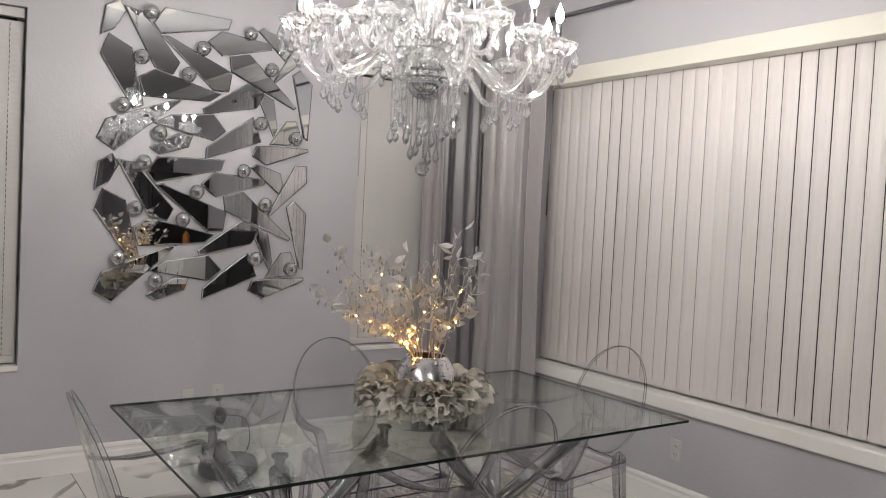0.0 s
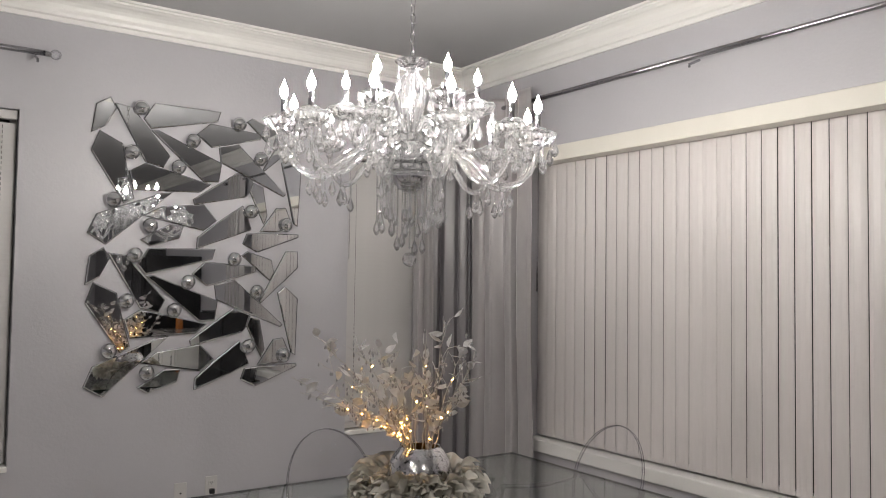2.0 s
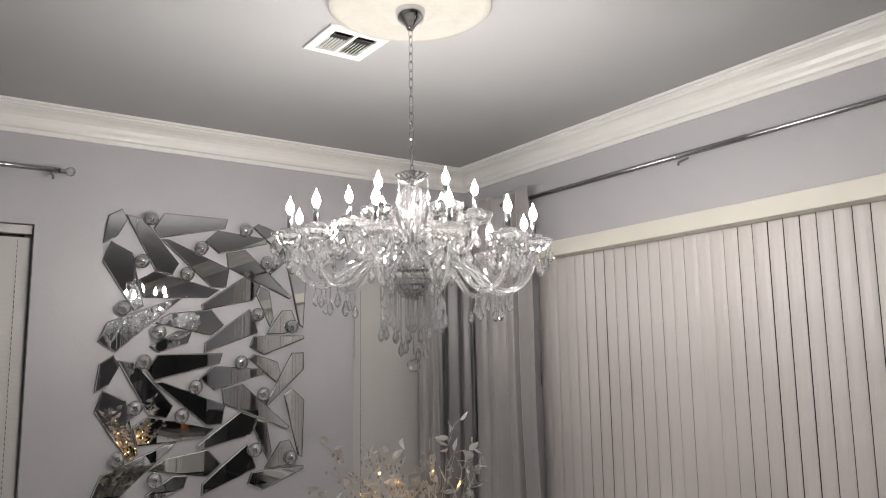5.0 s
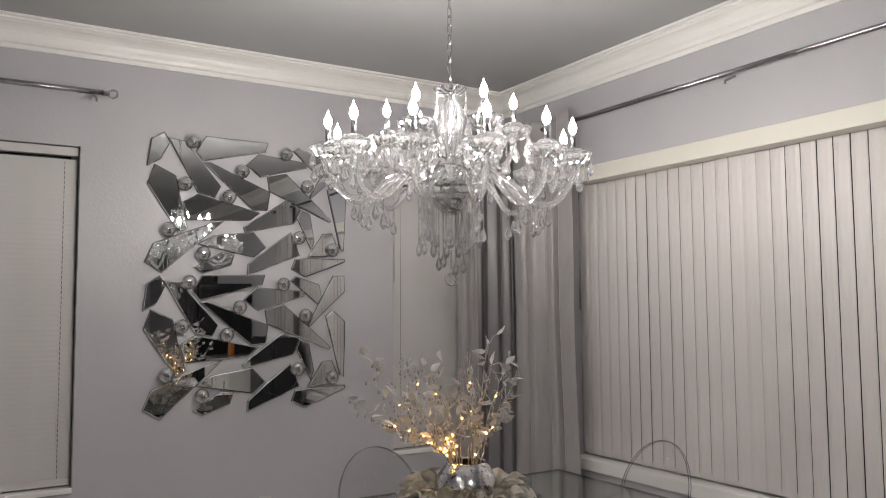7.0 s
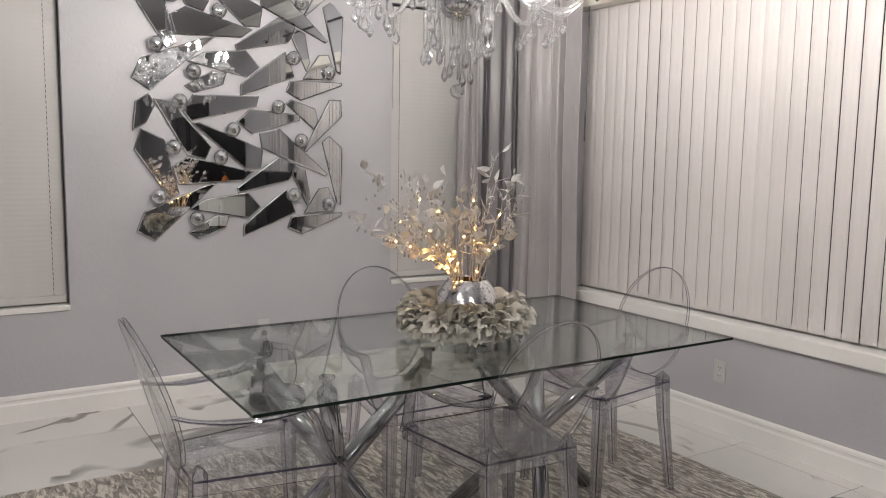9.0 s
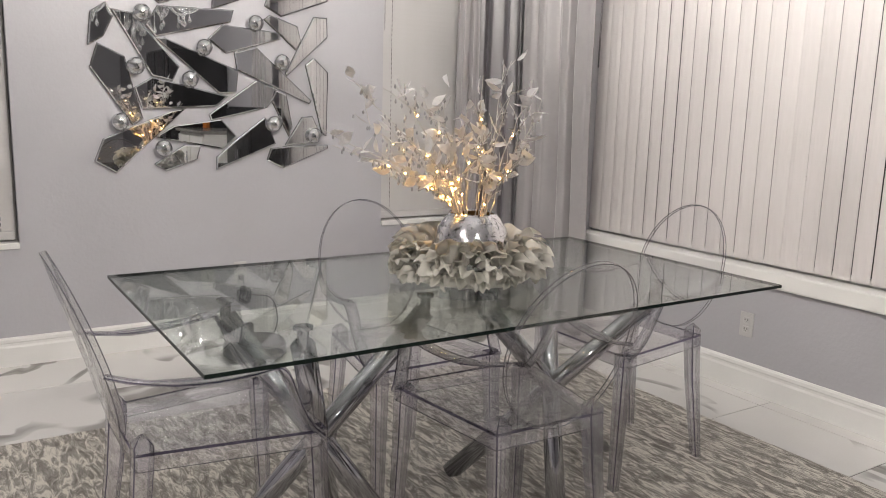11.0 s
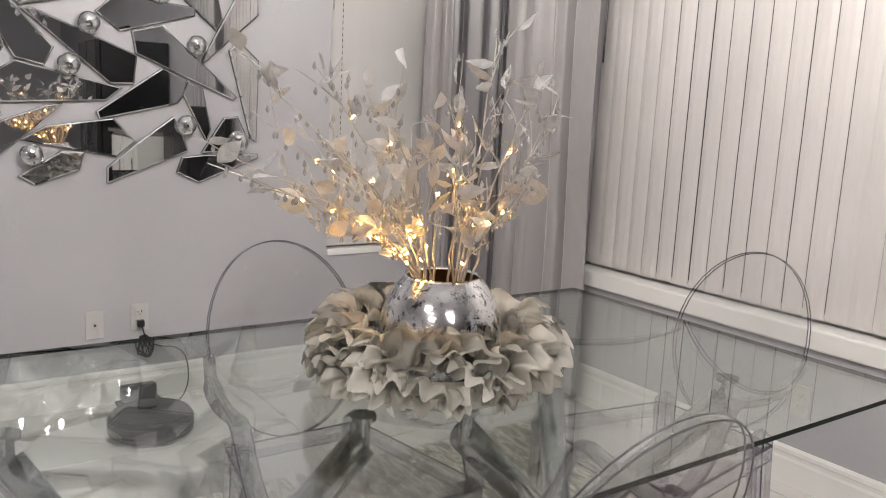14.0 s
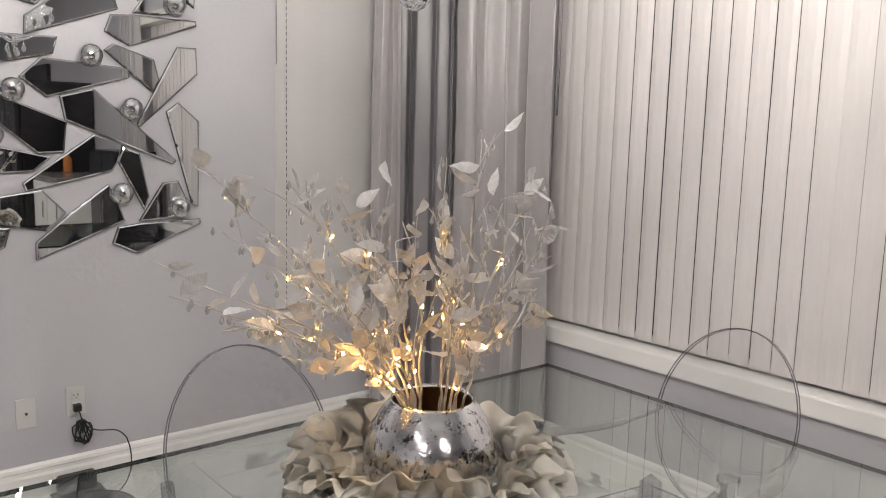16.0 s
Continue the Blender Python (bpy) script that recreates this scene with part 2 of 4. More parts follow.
def mesh_of(name, bm, material, smooth=False):
    me = bpy.data.meshes.new(name)
    bmesh.ops.recalc_face_normals(bm, faces=bm.faces)
    bm.to_mesh(me)
    bm.free()
    for mt in material if isinstance(material, (list, tuple)) else (material,):
        me.materials.append(mt)
    if smooth:
        me.polygons.foreach_set("use_smooth", [True] * len(me.polygons))
    return me


def part(name, bm, material, parent=None, label="", smooth=False, at=None):
    me = bm if isinstance(bm, bpy.types.Mesh) else mesh_of(name, bm, material, smooth)
    ob = new(name, me)
    if parent:
        ob.parent = parent
    if at is not None:
        ob.matrix_basis = at
    if label:
        ob["label"] = label
    return ob


def solo(name, bm, material, label, category, smooth=False, kind="", group="", at=None):
    return tagged(part(name, bm, material, None, "", smooth, at), label, category, group, kind)


def box(bm, x0, x1, y0, y1, z0, z1, bevel=0.0):
    r = bmesh.ops.create_cube(bm, size=1)
    for v in r["verts"]:
        v.co = ((x0 + x1) / 2 + v.co.x * (x1 - x0), (y0 + y1) / 2 + v.co.y * (y1 - y0), (z0 + z1) / 2 + v.co.z * (z1 - z0))
    if bevel:
        edges = list({e for v in r["verts"] for e in v.link_edges})
        bmesh.ops.bevel(bm, geom=edges, offset=bevel, segments=2, affect="EDGES", profile=0.5)
    return bm


def B():
    return bmesh.new()


def lathe(bm, profile, n=24, flute=0.0, flutes=8, centre=(0, 0, 0), close=False):
    """Turn (radius, height) pairs round z; flute waves the radius."""
    rings = []
    for r, z in profile:
        ring = []
        for k in range(n):
            a = 2 * math.pi * k / n
            rr = r * (1 + flute * math.cos(flutes * a))
            ring.append(bm.verts.new((centre[0] + rr * math.cos(a), centre[1] + rr * math.sin(a), centre[2] + z)))
        rings.append(ring)
    for p, q in zip(rings, rings[1:]):
        for k in range(n):
            bm.faces.new((p[k], p[(k + 1) % n], q[(k + 1) % n], q[k]))
    if close:
        bm.faces.new(rings[0])
        bm.faces.new(rings[-1])
    return bm


def tube(bm, pts, r, n=8, cap=True, flat=1.0):
    """A tube along points; r is a number or one radius a point."""
    pts = [Vector(p) for p in pts]
    rad = r if isinstance(r, (list, tuple)) else [r] * len(pts)
    rings = []
    up = Vector((0, 0, 1))
    d0 = (pts[1] - pts[0]).normalized()
    if abs(d0.z) > 0.9:
        up = Vector((0, 1, 0))
    for i, p in enumerate(pts):
        d = (pts[min(i + 1, len(pts) - 1)] - pts[max(i - 1, 0)]).normalized()
        s = d.cross(up).normalized()
        u = s.cross(d).normalized()
        up = u
        rings.append([bm.verts.new(p + rad[i] * (math.cos(2 * math.pi * k / n) * s + flat * math.sin(2 * math.pi * k / n) * u)) for k in range(n)])
    for a, b in zip(rings, rings[1:]):
        for k in range(n):
            bm.faces.new((a[k], a[(k + 1) % n], b[(k + 1) % n], b[k]))
    if cap:
        bm.faces.new(rings[0])
        bm.faces.new(rings[-1])
    return bm


def bezier(p0, p1, p2, p3, n=12):
    p0, p1, p2, p3 = map(Vector, (p0, p1, p2, p3))
    out = []
    for i in range(n + 1):
        t = i / n
        out.append((1 - t) ** 3 * p0 + 3 * t * (1 - t) ** 2 * p1 + 3 * t * t * (1 - t) * p2 + t ** 3 * p3)
    return out


def prism(bm, poly, y0, y1, inset=0.0):
    """A plate in the xz plane from y0 (back) to y1 (front), its front drawn in by inset for a bevelled rim."""
    n = len(poly)
    side = 1 if sum(poly[k][0] * poly[(k + 1) % n][1] - poly[(k + 1) % n][0] * poly[k][1] for k in range(n)) > 0 else -1

    def ring(y, f):
        out = []
        for k in range(n):
            p, o, q = Vector(poly[k - 1]), Vector(poly[k]), Vector(poly[(k + 1) % n])
            e, g = (o - p).normalized(), (q - o).normalized()
            n0, n1 = Vector((-e.y, e.x)) * side, Vector((-g.y, g.x)) * side
            mid = (n0 + n1) / max(0.35, 1 + n0.dot(n1))
            out.append(bm.verts.new((o.x + mid.x * f, y, o.y + mid.y * f)))
        return out
    mid_y = y1 + 0.0035
    a, b, lip, c = ring(y0, 0), ring(mid_y, 0), ring(mid_y - 0.0004, 0.3 * inset), ring(y1, 1.9 * inset)
    for m, (p, q) in enumerate(((a, b), (b, lip), (lip, c))):
        for k in range(n):
            f = bm.faces.new((p[k], p[(k + 1) % n], q[(k + 1) % n], q[k]))
            f.material_index = 1 if m < 2 else 0
    bm.faces.new(a)
    bm.faces.new(c)
    return bm


def ico(bm, c, r, sub=1, sz=1.0):
    g = bmesh.ops.create_icosphere(bm, subdivisions=sub, radius=r)
    for v in g["verts"]:
        v.co = Vector((v.co.x, v.co.y, v.co.z * sz)) + Vector(c)
    return bm


# ---- structure ----
def wall_with_openings(name, axis, at, thick, lo, hi, openings):
    """A wall along x (axis 'x', face at y=at) or y (face at x=at), grid of solid blocks round its openings (a0, a1, z0, z1)."""
    bm = B()
    cuts = sorted({lo, hi, *[o[0] for o in openings], *[o[1] for o in openings]})
    for a0, a1 in zip(cuts, cuts[1:]):
        hole = [o for o in openings if o[0] <= a0 and o[1] >= a1]
        spans = [(0, CEIL)] if not hole else [(0, hole[0][2]), (hole[0][3], CEIL)]
        for z0, z1 in spans:
            if axis == "x":
                box(bm, a0, a1, min(at, at + thick), max(at, at + thick), z0, z1)
            else:
                box(bm, min(at, at + thick), max(at, at + thick), a0, a1, z0, z1)
    bmesh.ops.remove_doubles(bm, verts=bm.verts, dist=1e-4)
    return solo(name, bm, WALL, "smooth cool grey painted plaster wall", "wall", kind="structure")


WL, WM, WR = (-0.25, 0.747, 0.58, 2.37), (2.625, 3.46, 0.58, 2.37), (0.45, 3.98, 0.575, 2.33)
wall_with_openings("wall_north", "x", YW, 0.16, X0, XW + 0.16, [WL, WM])
wall_with_openings("wall_east", "y", XW, 0.16, Y0, YW, [WR])
wall_with_openings("wall_west", "y", X0, -0.16, Y0, YW + 0.16, [])
wall_with_openings("wall_south", "x", Y0, -0.16, X0 - 0.16, XW + 0.16, [])
bm = B()
box(bm, X0 - 0.2, XW + 0.2, Y0 - 0.2, YW + 0.2, CEIL, CEIL + 0.12)
solo("ceiling", bm, CEILING, "flat matt grey painted ceiling", "ceiling", kind="structure")


def crown(name, axis):
    """Stepped cove moulding where wall meets ceiling."""
    prof = [(0, 2.85), (0.012, 2.85), (0.014, 2.872), (0.03, 2.878), (0.036, 2.893)]
    prof += [(0.034 + 0.062 * (1 - math.cos(a)), 2.893 + 0.07 * math.sin(a)) for a in (0.3, 0.6, 0.9, 1.2, 1.5)]
    prof += [(0.1, 2.97), (0.11, 2.974), (0.11, 2.984), (0.126, 2.986), (0.126, CEIL - 0.001), (0, CEIL - 0.001)]
    bm = B()
    a = [bm.verts.new((X0 if axis == "x" else XW - d, YW - d if axis == "x" else Y0, z)) for d, z in prof]
    b = [bm.verts.new((XW - d, YW - d, z)) for d, z in prof]
    n = len(prof)
    for k in range(n):
        bm.faces.new((a[k], a[(k + 1) % n], b[(k + 1) % n], b[k]))
    bm.faces.new(a)
    return solo(name, bm, TRIM, "white stepped crown moulding under the ceiling", "crown moulding", kind="structure")


def baseboard(name, axis):
    prof = [(0, 0), (0.016, 0), (0.016, 0.09), (0.012, 0.1), (0.012, 0.112), (0.016, 0.117), (0.014, 0.13), (0.006, 0.138), (0, 0.138)]
    bm = B()
    a = [bm.verts.new((X0 if axis == "x" else XW - d, YW - d if axis == "x" else Y0, z)) for d, z in prof]
    b = [bm.verts.new((XW - d, YW - d, z)) for d, z in prof]
    n = len(prof)
    for k in range(n):
        bm.faces.new((a[k], a[(k + 1) % n], b[(k + 1) % n], b[k]))
    bm.faces.new(a)
    return solo(name, bm, TRIM, "white moulded baseboard along the wall", "baseboard", kind="structure")


for ax, nm in (("x", "north"), ("y", "east")):
    crown("trim_crown_" + nm, ax)
    baseboard("baseboard_" + nm, ax)


def window(name, axis, o, at, depth=0.1):
    """Dark night pane, frame and white sill set in the opening."""
    w = thing(name, None, "window with white frame and sill, night outside", "window", kind="structure")
    a0, a1, z0, z1 = o

    def put(nm, material, lo, hi, d0, d1, zz0, zz1, bev=0.0, label=""):
        bm = B()
        if axis == "x":
            box(bm, lo, hi, at + d0, at + d1, zz0, zz1, bev)
        else:
            box(bm, at + d0, at + d1, lo, hi, zz0, zz1, bev)
        return part(nm, bm, material, w, label)
    put("pane", BLACK, a0 + 0.03, a1 - 0.03, depth + 0.03, depth + 0.04, z0 + 0.03, z1 - 0.03, label="dark night pane")
    put("frame_side", TRIM, a0, a0 + 0.03, depth, depth + 0.05, z0, z1)
    put("frame_side", TRIM, a1 - 0.03, a1, depth, depth + 0.05, z0, z1)
    put("frame_rail", TRIM, a0 + 0.03, a1 - 0.03, depth, depth + 0.05, z1 - 0.03, z1)
    put("frame_rail", TRIM, a0 + 0.03, a1 - 0.03, depth, depth + 0.05, z0, z0 + 0.03)
    return w, put


wl, put = window("window_1", "x", WL, YW)
put("window_sill", TRIM, WL[0] - 0.0, WL[1], -0.012, 0.1, 0.555, 0.583, 0.004)
wm, put = window("window_2", "x", WM, YW)
put("window_sill", TRIM, WM[0], WM[1], -0.012, 0.1, 0.555, 0.583, 0.004)
we, put = window("window_3", "y", WR, XW)
put("window_sill", TRIM, WR[0] - 0.02, WR[1] + 0.012, -0.022, 0.1, 0.505, 0.578, 0.008)


# ---- blinds ----
def mini_blind(o, group):
    a0, a1, z0, z1 = o
    t = thing("window_blind", None, "closed white horizontal slat blind in the window recess", "window blind", group)
    y = YW + 0.045
    bm = B()
    box(bm, a0 + 0.006, a1 - 0.006, y - 0.02, y + 0.03, z1 - 0.05, z1 - 0.004, 0.003)
    part("headrail", bm, BLIND, t)
    bm = B()
    box(bm, a0 + 0.012, a1 - 0.012, y - 0.012, y + 0.014, z0 + 0.012, z0 + 0.05, 0.004)
    part("bottom_rail", bm, BLIND, t)
    w = a1 - a0 - 0.024
    bm = B()
    prof = [(0.0, -0.0145), (0.0002, -0.007), (0.0003, 0.0), (0.0002, 0.007), (0.0, 0.0145)]
    rows = [[bm.verts.new((x, py, pz)) for py, pz in prof] for x in (-w / 2, w / 2)]
    back = [[bm.verts.new((x, py + 0.001, pz)) for py, pz in prof] for x in (-w / 2, w / 2)]
    for r in (rows, back):
        for k in range(4):
            bm.faces.new((r[0][k], r[1][k], r[1][k + 1], r[0][k + 1]))
    me = mesh_of("slat", bm, BLIND, True)
    z, k = z0 + 0.065, 0
    while z < z1 - 0.06:
        part("slat", me, BLIND, t, at=Matrix.Translation(((a0 + a1) / 2, y, z)) @ pose(0, 0, 0, -1.5 + random.uniform(-0.2, 0.2), 0, 0))
        z += 0.0265
    for x in (a1 - 0.07, a0 + 0.12) if a0 < 0 else (a0 + 0.075, a1 - 0.12):
        bm = B()
        zz = z0 + 0.05
        while zz < z1 - 0.08:
            tube(bm, [(x, y - 0.008, zz), (x, y - 0.0085, zz + 0.016)], 0.0016, 5)
            zz += 0.0265
        part("ladder_cord", bm, DARK, t, "thin dashed ladder cord")
    if a0 > 0:
        bm = B()
        tube(bm, [(a0 + 0.018, y - 0.022, z1 - 0.06), (a0 + 0.018, y - 0.025, 1.67)], 0.004, 6)
        part("tilt_wand", bm, FINIAL, t, "clear tilt wand")
    return t


mini_blind(WL, "horizontal window blinds")
mini_blind(WM, "horizontal window blinds")

vb = thing("vertical_blind", None, "closed white vinyl vertical blind under a cream valance", "vertical blind")
bm = B()
box(bm, 3.468, XW + 0.04, WR[0] - 0.03, WR[1] + 0.03, 2.260, 2.352, 0.004)
part("valance", bm, CREAM, vb, "cream painted valance board")
bm = B()
prof = [(0.006 * abs(q) ** 2 * 4 - 0.001, q) for q in (-0.5, -0.38, -0.2, 0.2, 0.38, 0.5)]
front = [[bm.verts.new((px, py, z)) for px, py in prof] for z in (0.0, 1.72)]
back = [[bm.verts.new((px + 0.0018, py, z)) for px, py in prof] for z in (0.0, 1.72)]
for r in (front, back):
    for k in range(5):
        bm.faces.new((r[0][k], r[0][k + 1], r[1][k + 1], r[1][k]))
for k in (0, 5):
    bm.faces.new((front[0][k], front[1][k], back[1][k], back[0][k]))
slat_mesh = mesh_of("slat", bm, SLAT)
part("tilt_wand", tube(B(), [(3.485, 3.850, 2.26), (3.480, 3.850, 1.48)], 0.0045, 8), FINIAL, vb, "clear tilt wand", True)
# narrow gaps between neighbouring slats, in millimetres, from the corner outwards
GAPS = (1, 1, 2, 2, 3, 7, 4, 7, 4.5, 6.5, 2, 4.5, 7, 4, 1, 1, 2, 4, 6, 4, 7, 5, 7, 6, 4, 7, 5, 6, 7, 5, 6, 4, 6, 7, 5, 6, 6, 5, 7, 5, 6, 5)
pitch = 0.0827
for k in range(int((3.974 - WR[0] - 0.02) / pitch)):
    top, w = 3.974 - pitch * k, pitch - 0.001 * GAPS[k]
    part("slat", slat_mesh, SLAT, vb, at=pose(XW + 0.060 + random.uniform(0, 0.003), top - pitch / 2, 0.594, 0, 0, random.uniform(-0.6, 2.6)) @ Matrix.Diagonal((1, w, 1, 1)))


# ---- curtain rods and curtains ----
def curtain_rod(p, q, brackets, finials, label):
    t = thing("curtain_rod", None, label, "curtain rod", "curtain rods")
    p, q = Vector(p), Vector(q)
    bm = B()
    tube(bm, [p, q], 0.0125, 14)
    part("rod", bm, STEEL, t, smooth=True)
    bm = B()
    mid = p.lerp(q, 0.5)
    tube(bm, [mid, q], 0.0145, 14)
    part("outer_sleeve", bm, STEEL, t, smooth=True)
    d = (q - p).normalized()
    out = Vector((0, 1, 0)) if abs(d.x) > 0.5 else Vector((1, 0, 0))
    for f in brackets:
        b = p.lerp(q, f)
        wall = b + out * ((YW - b.y) if out.y else (XW - b.x))
        bm = B()
        tube(bm, [wall - out * 0.002, b + Vector((0, 0, -0.03)) + out * 0.012, b + Vector((0, 0, -0.034)), b + Vector((0, 0, -0.05))], 0.0065, 8)
        part("bracket", bm, STEEL, t)
    for e in finials:
        c = q if e else p
        s = d if e else -d
        bm = B()
        ico(bm, c + s * 0.045, 0.027, 2)
        part("finial", bm, FINIAL, t, "faceted clear glass finial")
        bm = B()
        tube(bm, [c - s * 0.005, c + s * 0.022], 0.017, 12)
        part("finial_collar", bm, CHROME, t)
    return t


curtain_rod((-0.6, 4.6, 2.652), (0.845, 4.6, 2.652), (0.1, 0.975), (1,), "slim grey steel curtain rod with a glass finial over the window")
curtain_rod((3.45, 0.05, 2.655), (3.45, 4.55, 2.655), (0.04, 0.589, 0.95), (0, 1), "long grey steel curtain rod over the vertical blind")


def curtain(p, q, z0, z1, pleats, amp, seed, material, label, hem=0.01):
    """A hanging sheet from p to q in plan, with uneven pleats that open towards the floor."""
    rnd = random.Random(seed)
    p, q = Vector((*p, 0)), Vector((*q, 0))
    d = (q - p).normalized()
    nrm = Vector((d.y, -d.x, 0))
    nu, nv = 36 * pleats, 90 if hem > 0.1 else 26
    ph = [rnd.uniform(-0.5, 0.5) for _ in range(pleats + 2)]
    am = [rnd.uniform(0.6, 1.25) for _ in range(pleats + 2)]
    bm = B()
    grid = []
    for j in range(nv + 1):
        v = j / nv
        row = []
        for i in range(nu + 1):
            u = i / nu
            k = pleats * (u + 0.045 * math.sin(2 * math.pi * (1.3 * u + 0.37 * seed)) * math.sin(math.pi * u) + 0.02 * math.sin(math.pi * 6 * u))
            k = min(max(k, 0.0), pleats - 1e-6)
            i0 = int(k)
            f = k - i0
            a = am[i0] * (1 - f) + am[i0 + 1] * f
            w = ph[i0] * (1 - f) + ph[i0 + 1] * f
            wave = 2 * abs(math.sin(math.pi * k + 0.5 * w)) ** 0.6 - 1
            turn = k + 0.5 * w / math.pi
            wave -= 1.0 * math.exp(-((turn - round(turn)) / 0.07) ** 2)
            if u > 1 - hem:
                wave, a = wave + (1.0 - wave) * min(1, (u - 1 + hem) / (0.25 * hem)), 1.0
            if hem > 0.1:
                wave -= 1.6 * math.exp(-((u - 1 + hem) / 0.014) ** 2)
            shrink = 1 - 0.10 * v
            dent = 0.0
            if hem > 0.1:
                dent = 0.005 * noise.noise(Vector((u * 14, v * 34, seed))) * math.exp(-((u - 1 + 0.35 * hem) / 0.05) ** 2)
            sway = 0.012 * math.sin(3.1 * v + seed) + 0.006 * math.sin(9 * v + 4 * u)
            s = (u - 0.5) * shrink + 0.5
            pos = p + (q - p) * s + nrm * (amp * a * wave * (0.75 + 0.35 * (1 - v)) + sway + dent) + d * 0.3 * amp * math.sin(4 * math.pi * k + w)
            pos.z = z0 + (z1 - z0) * v
            row.append(bm.verts.new(pos))
        grid.append(row)
    for a, b in zip(grid, grid[1:]):
        for k in range(nu):
            bm.faces.new((a[k], a[k + 1], b[k + 1], b[k]))
    ob = solo("curtain", bm, material, label, "curtain", True, group="grey satin curtains")
    s = ob.modifiers.new("thickness", "SOLIDIFY")
    s.thickness = 0.003
    return ob


curtain((3.075, 4.565), (3.205, 4.575), 0.03, 2.70, 2, 0.022, 3, SATIN, "light grey satin curtain panel hanging beside the window")
curtain((3.195, 4.635), (3.425, 4.45), 0.03, 2.70, 3, 0.026, 8, SATIN_DARK, "grey satin curtain in a darker tone bunched into the corner")
curtain((3.415, 4.455), (3.415, 3.775), 0.03, 2.715, 4, 0.028, 5, SATIN, "grey satin curtain panel gathered on the rod", 0.28)

curtain((3.43, 0.62), (3.43, 0.16), 0.03, 2.715, 4, 0.022, 9, SATIN, "grey satin curtain panel gathered on the rod")

# ---- mirrors ----
mp = thing("wall_mirror", pose(1.08, YW - 0.004, 0.85), "silver wall mirror in angular shards with round mirror balls", "wall mirror", "shard mirrors")


def shard(*poly):
    part("shard", prism(B(), poly, 0.002, -0.012, 0.0032), (MIRROR, BEVEL), mp)


shard((0.014, 0.792), (0.083, 0.839), (0.116, 0.779), (0.067, 0.680), (-0.004, 0.635))
shard((0.105, 0.810), (0.199, 0.799), (0.411, 0.559), (0.377, 0.490), (0.279, 0.511))
shard((0.314, 0.842), (0.686, 0.850), (0.669, 0.789), (0.301, 0.696), (0.258, 0.750))
shard((0.037, 0.652), (0.000, 0.541), (0.180, 0.274), (0.232, 0.304), (0.193, 0.443), (0.157, 0.596))
shard((0.304, 0.688), (0.344, 0.694), (0.706, 0.553), (0.692, 0.441), (0.604, 0.436))
shard((0.197, 0.453), (0.280, 0.505), (0.377, 0.484), (0.650, 0.424), (0.587, 0.372), (0.228, 0.350))
shard((0.550, 0.331), (0.800, 0.510), (0.900, 0.472), (0.880, 0.402), (0.859, 0.372), (0.561, 0.300))
shard((0.629, 0.775), (0.930, 0.756), (0.932, 0.722), (0.642, 0.636), (0.554, 0.703))
shard((0.685, 0.643), (0.801, 0.675), (0.924, 0.570), (1.107, 0.411), (1.093, 0.396), (0.699, 0.557))
shard((0.843, 0.817), (0.877, 0.843), (1.027, 0.796), (1.046, 0.720), (1.019, 0.672))
shard((1.119, 0.850), (1.195, 0.852), (1.198, 0.751), (0.967, 0.538), (0.957, 0.550))
shard((1.071, 0.600), (1.118, 0.638), (1.202, 0.565), (1.193, 0.224), (1.166, 0.239))
shard((0.880, 0.409), (0.902, 0.462), (0.963, 0.439), (0.996, 0.273), (0.976, 0.220))
shard((0.954, 0.176), (1.051, 0.324), (1.111, 0.332), (1.160, 0.228), (1.115, 0.197), (1.058, 0.181))
shard((0.875, 0.159), (0.959, 0.169), (1.200, 0.176), (1.202, 0.157), (0.943, 0.052), (0.852, 0.096))
shard((0.843, 0.322), (0.877, 0.255), (0.902, 0.182), (0.583, 0.052), (0.585, 0.117), (0.699, 0.213))
shard((0.284, 0.216), (0.377, 0.273), (0.612, 0.307), (0.692, 0.221), (0.620, 0.157))
shard((0.274, 0.084), (0.425, 0.179), (0.506, 0.176), (0.485, 0.105), (0.330, 0.050))
shard((0.003, 0.103), (0.045, 0.208), (0.177, 0.266), (0.376, 0.347), (0.437, 0.358), (0.099, 0.045))
bm = B()
bmesh.ops.create_uvsphere(bm, u_segments=24, v_segments=14, radius=0.042)
for v in bm.verts:
    v.co.y = v.co.y * 0.75 - 0.022
ball_mesh = mesh_of("ball", bm, MIRROR, True)
for bx, bz in ((0.240, 0.802), (0.794, 0.794), (0.530, 0.658), (0.203, 0.553), (0.457, 0.501), (0.934, 0.607), (0.122, 0.288), (0.320, 0.163), (0.889, 0.288), (1.114, 0.227)):
    part("ball", ball_mesh, MIRROR, mp, "convex silver mirror ball", at=pose(bx, 0, bz))
copy_thing(mp, pose(1.0726, YW - 0.004, 1.6587, 0, 1.38, 0))

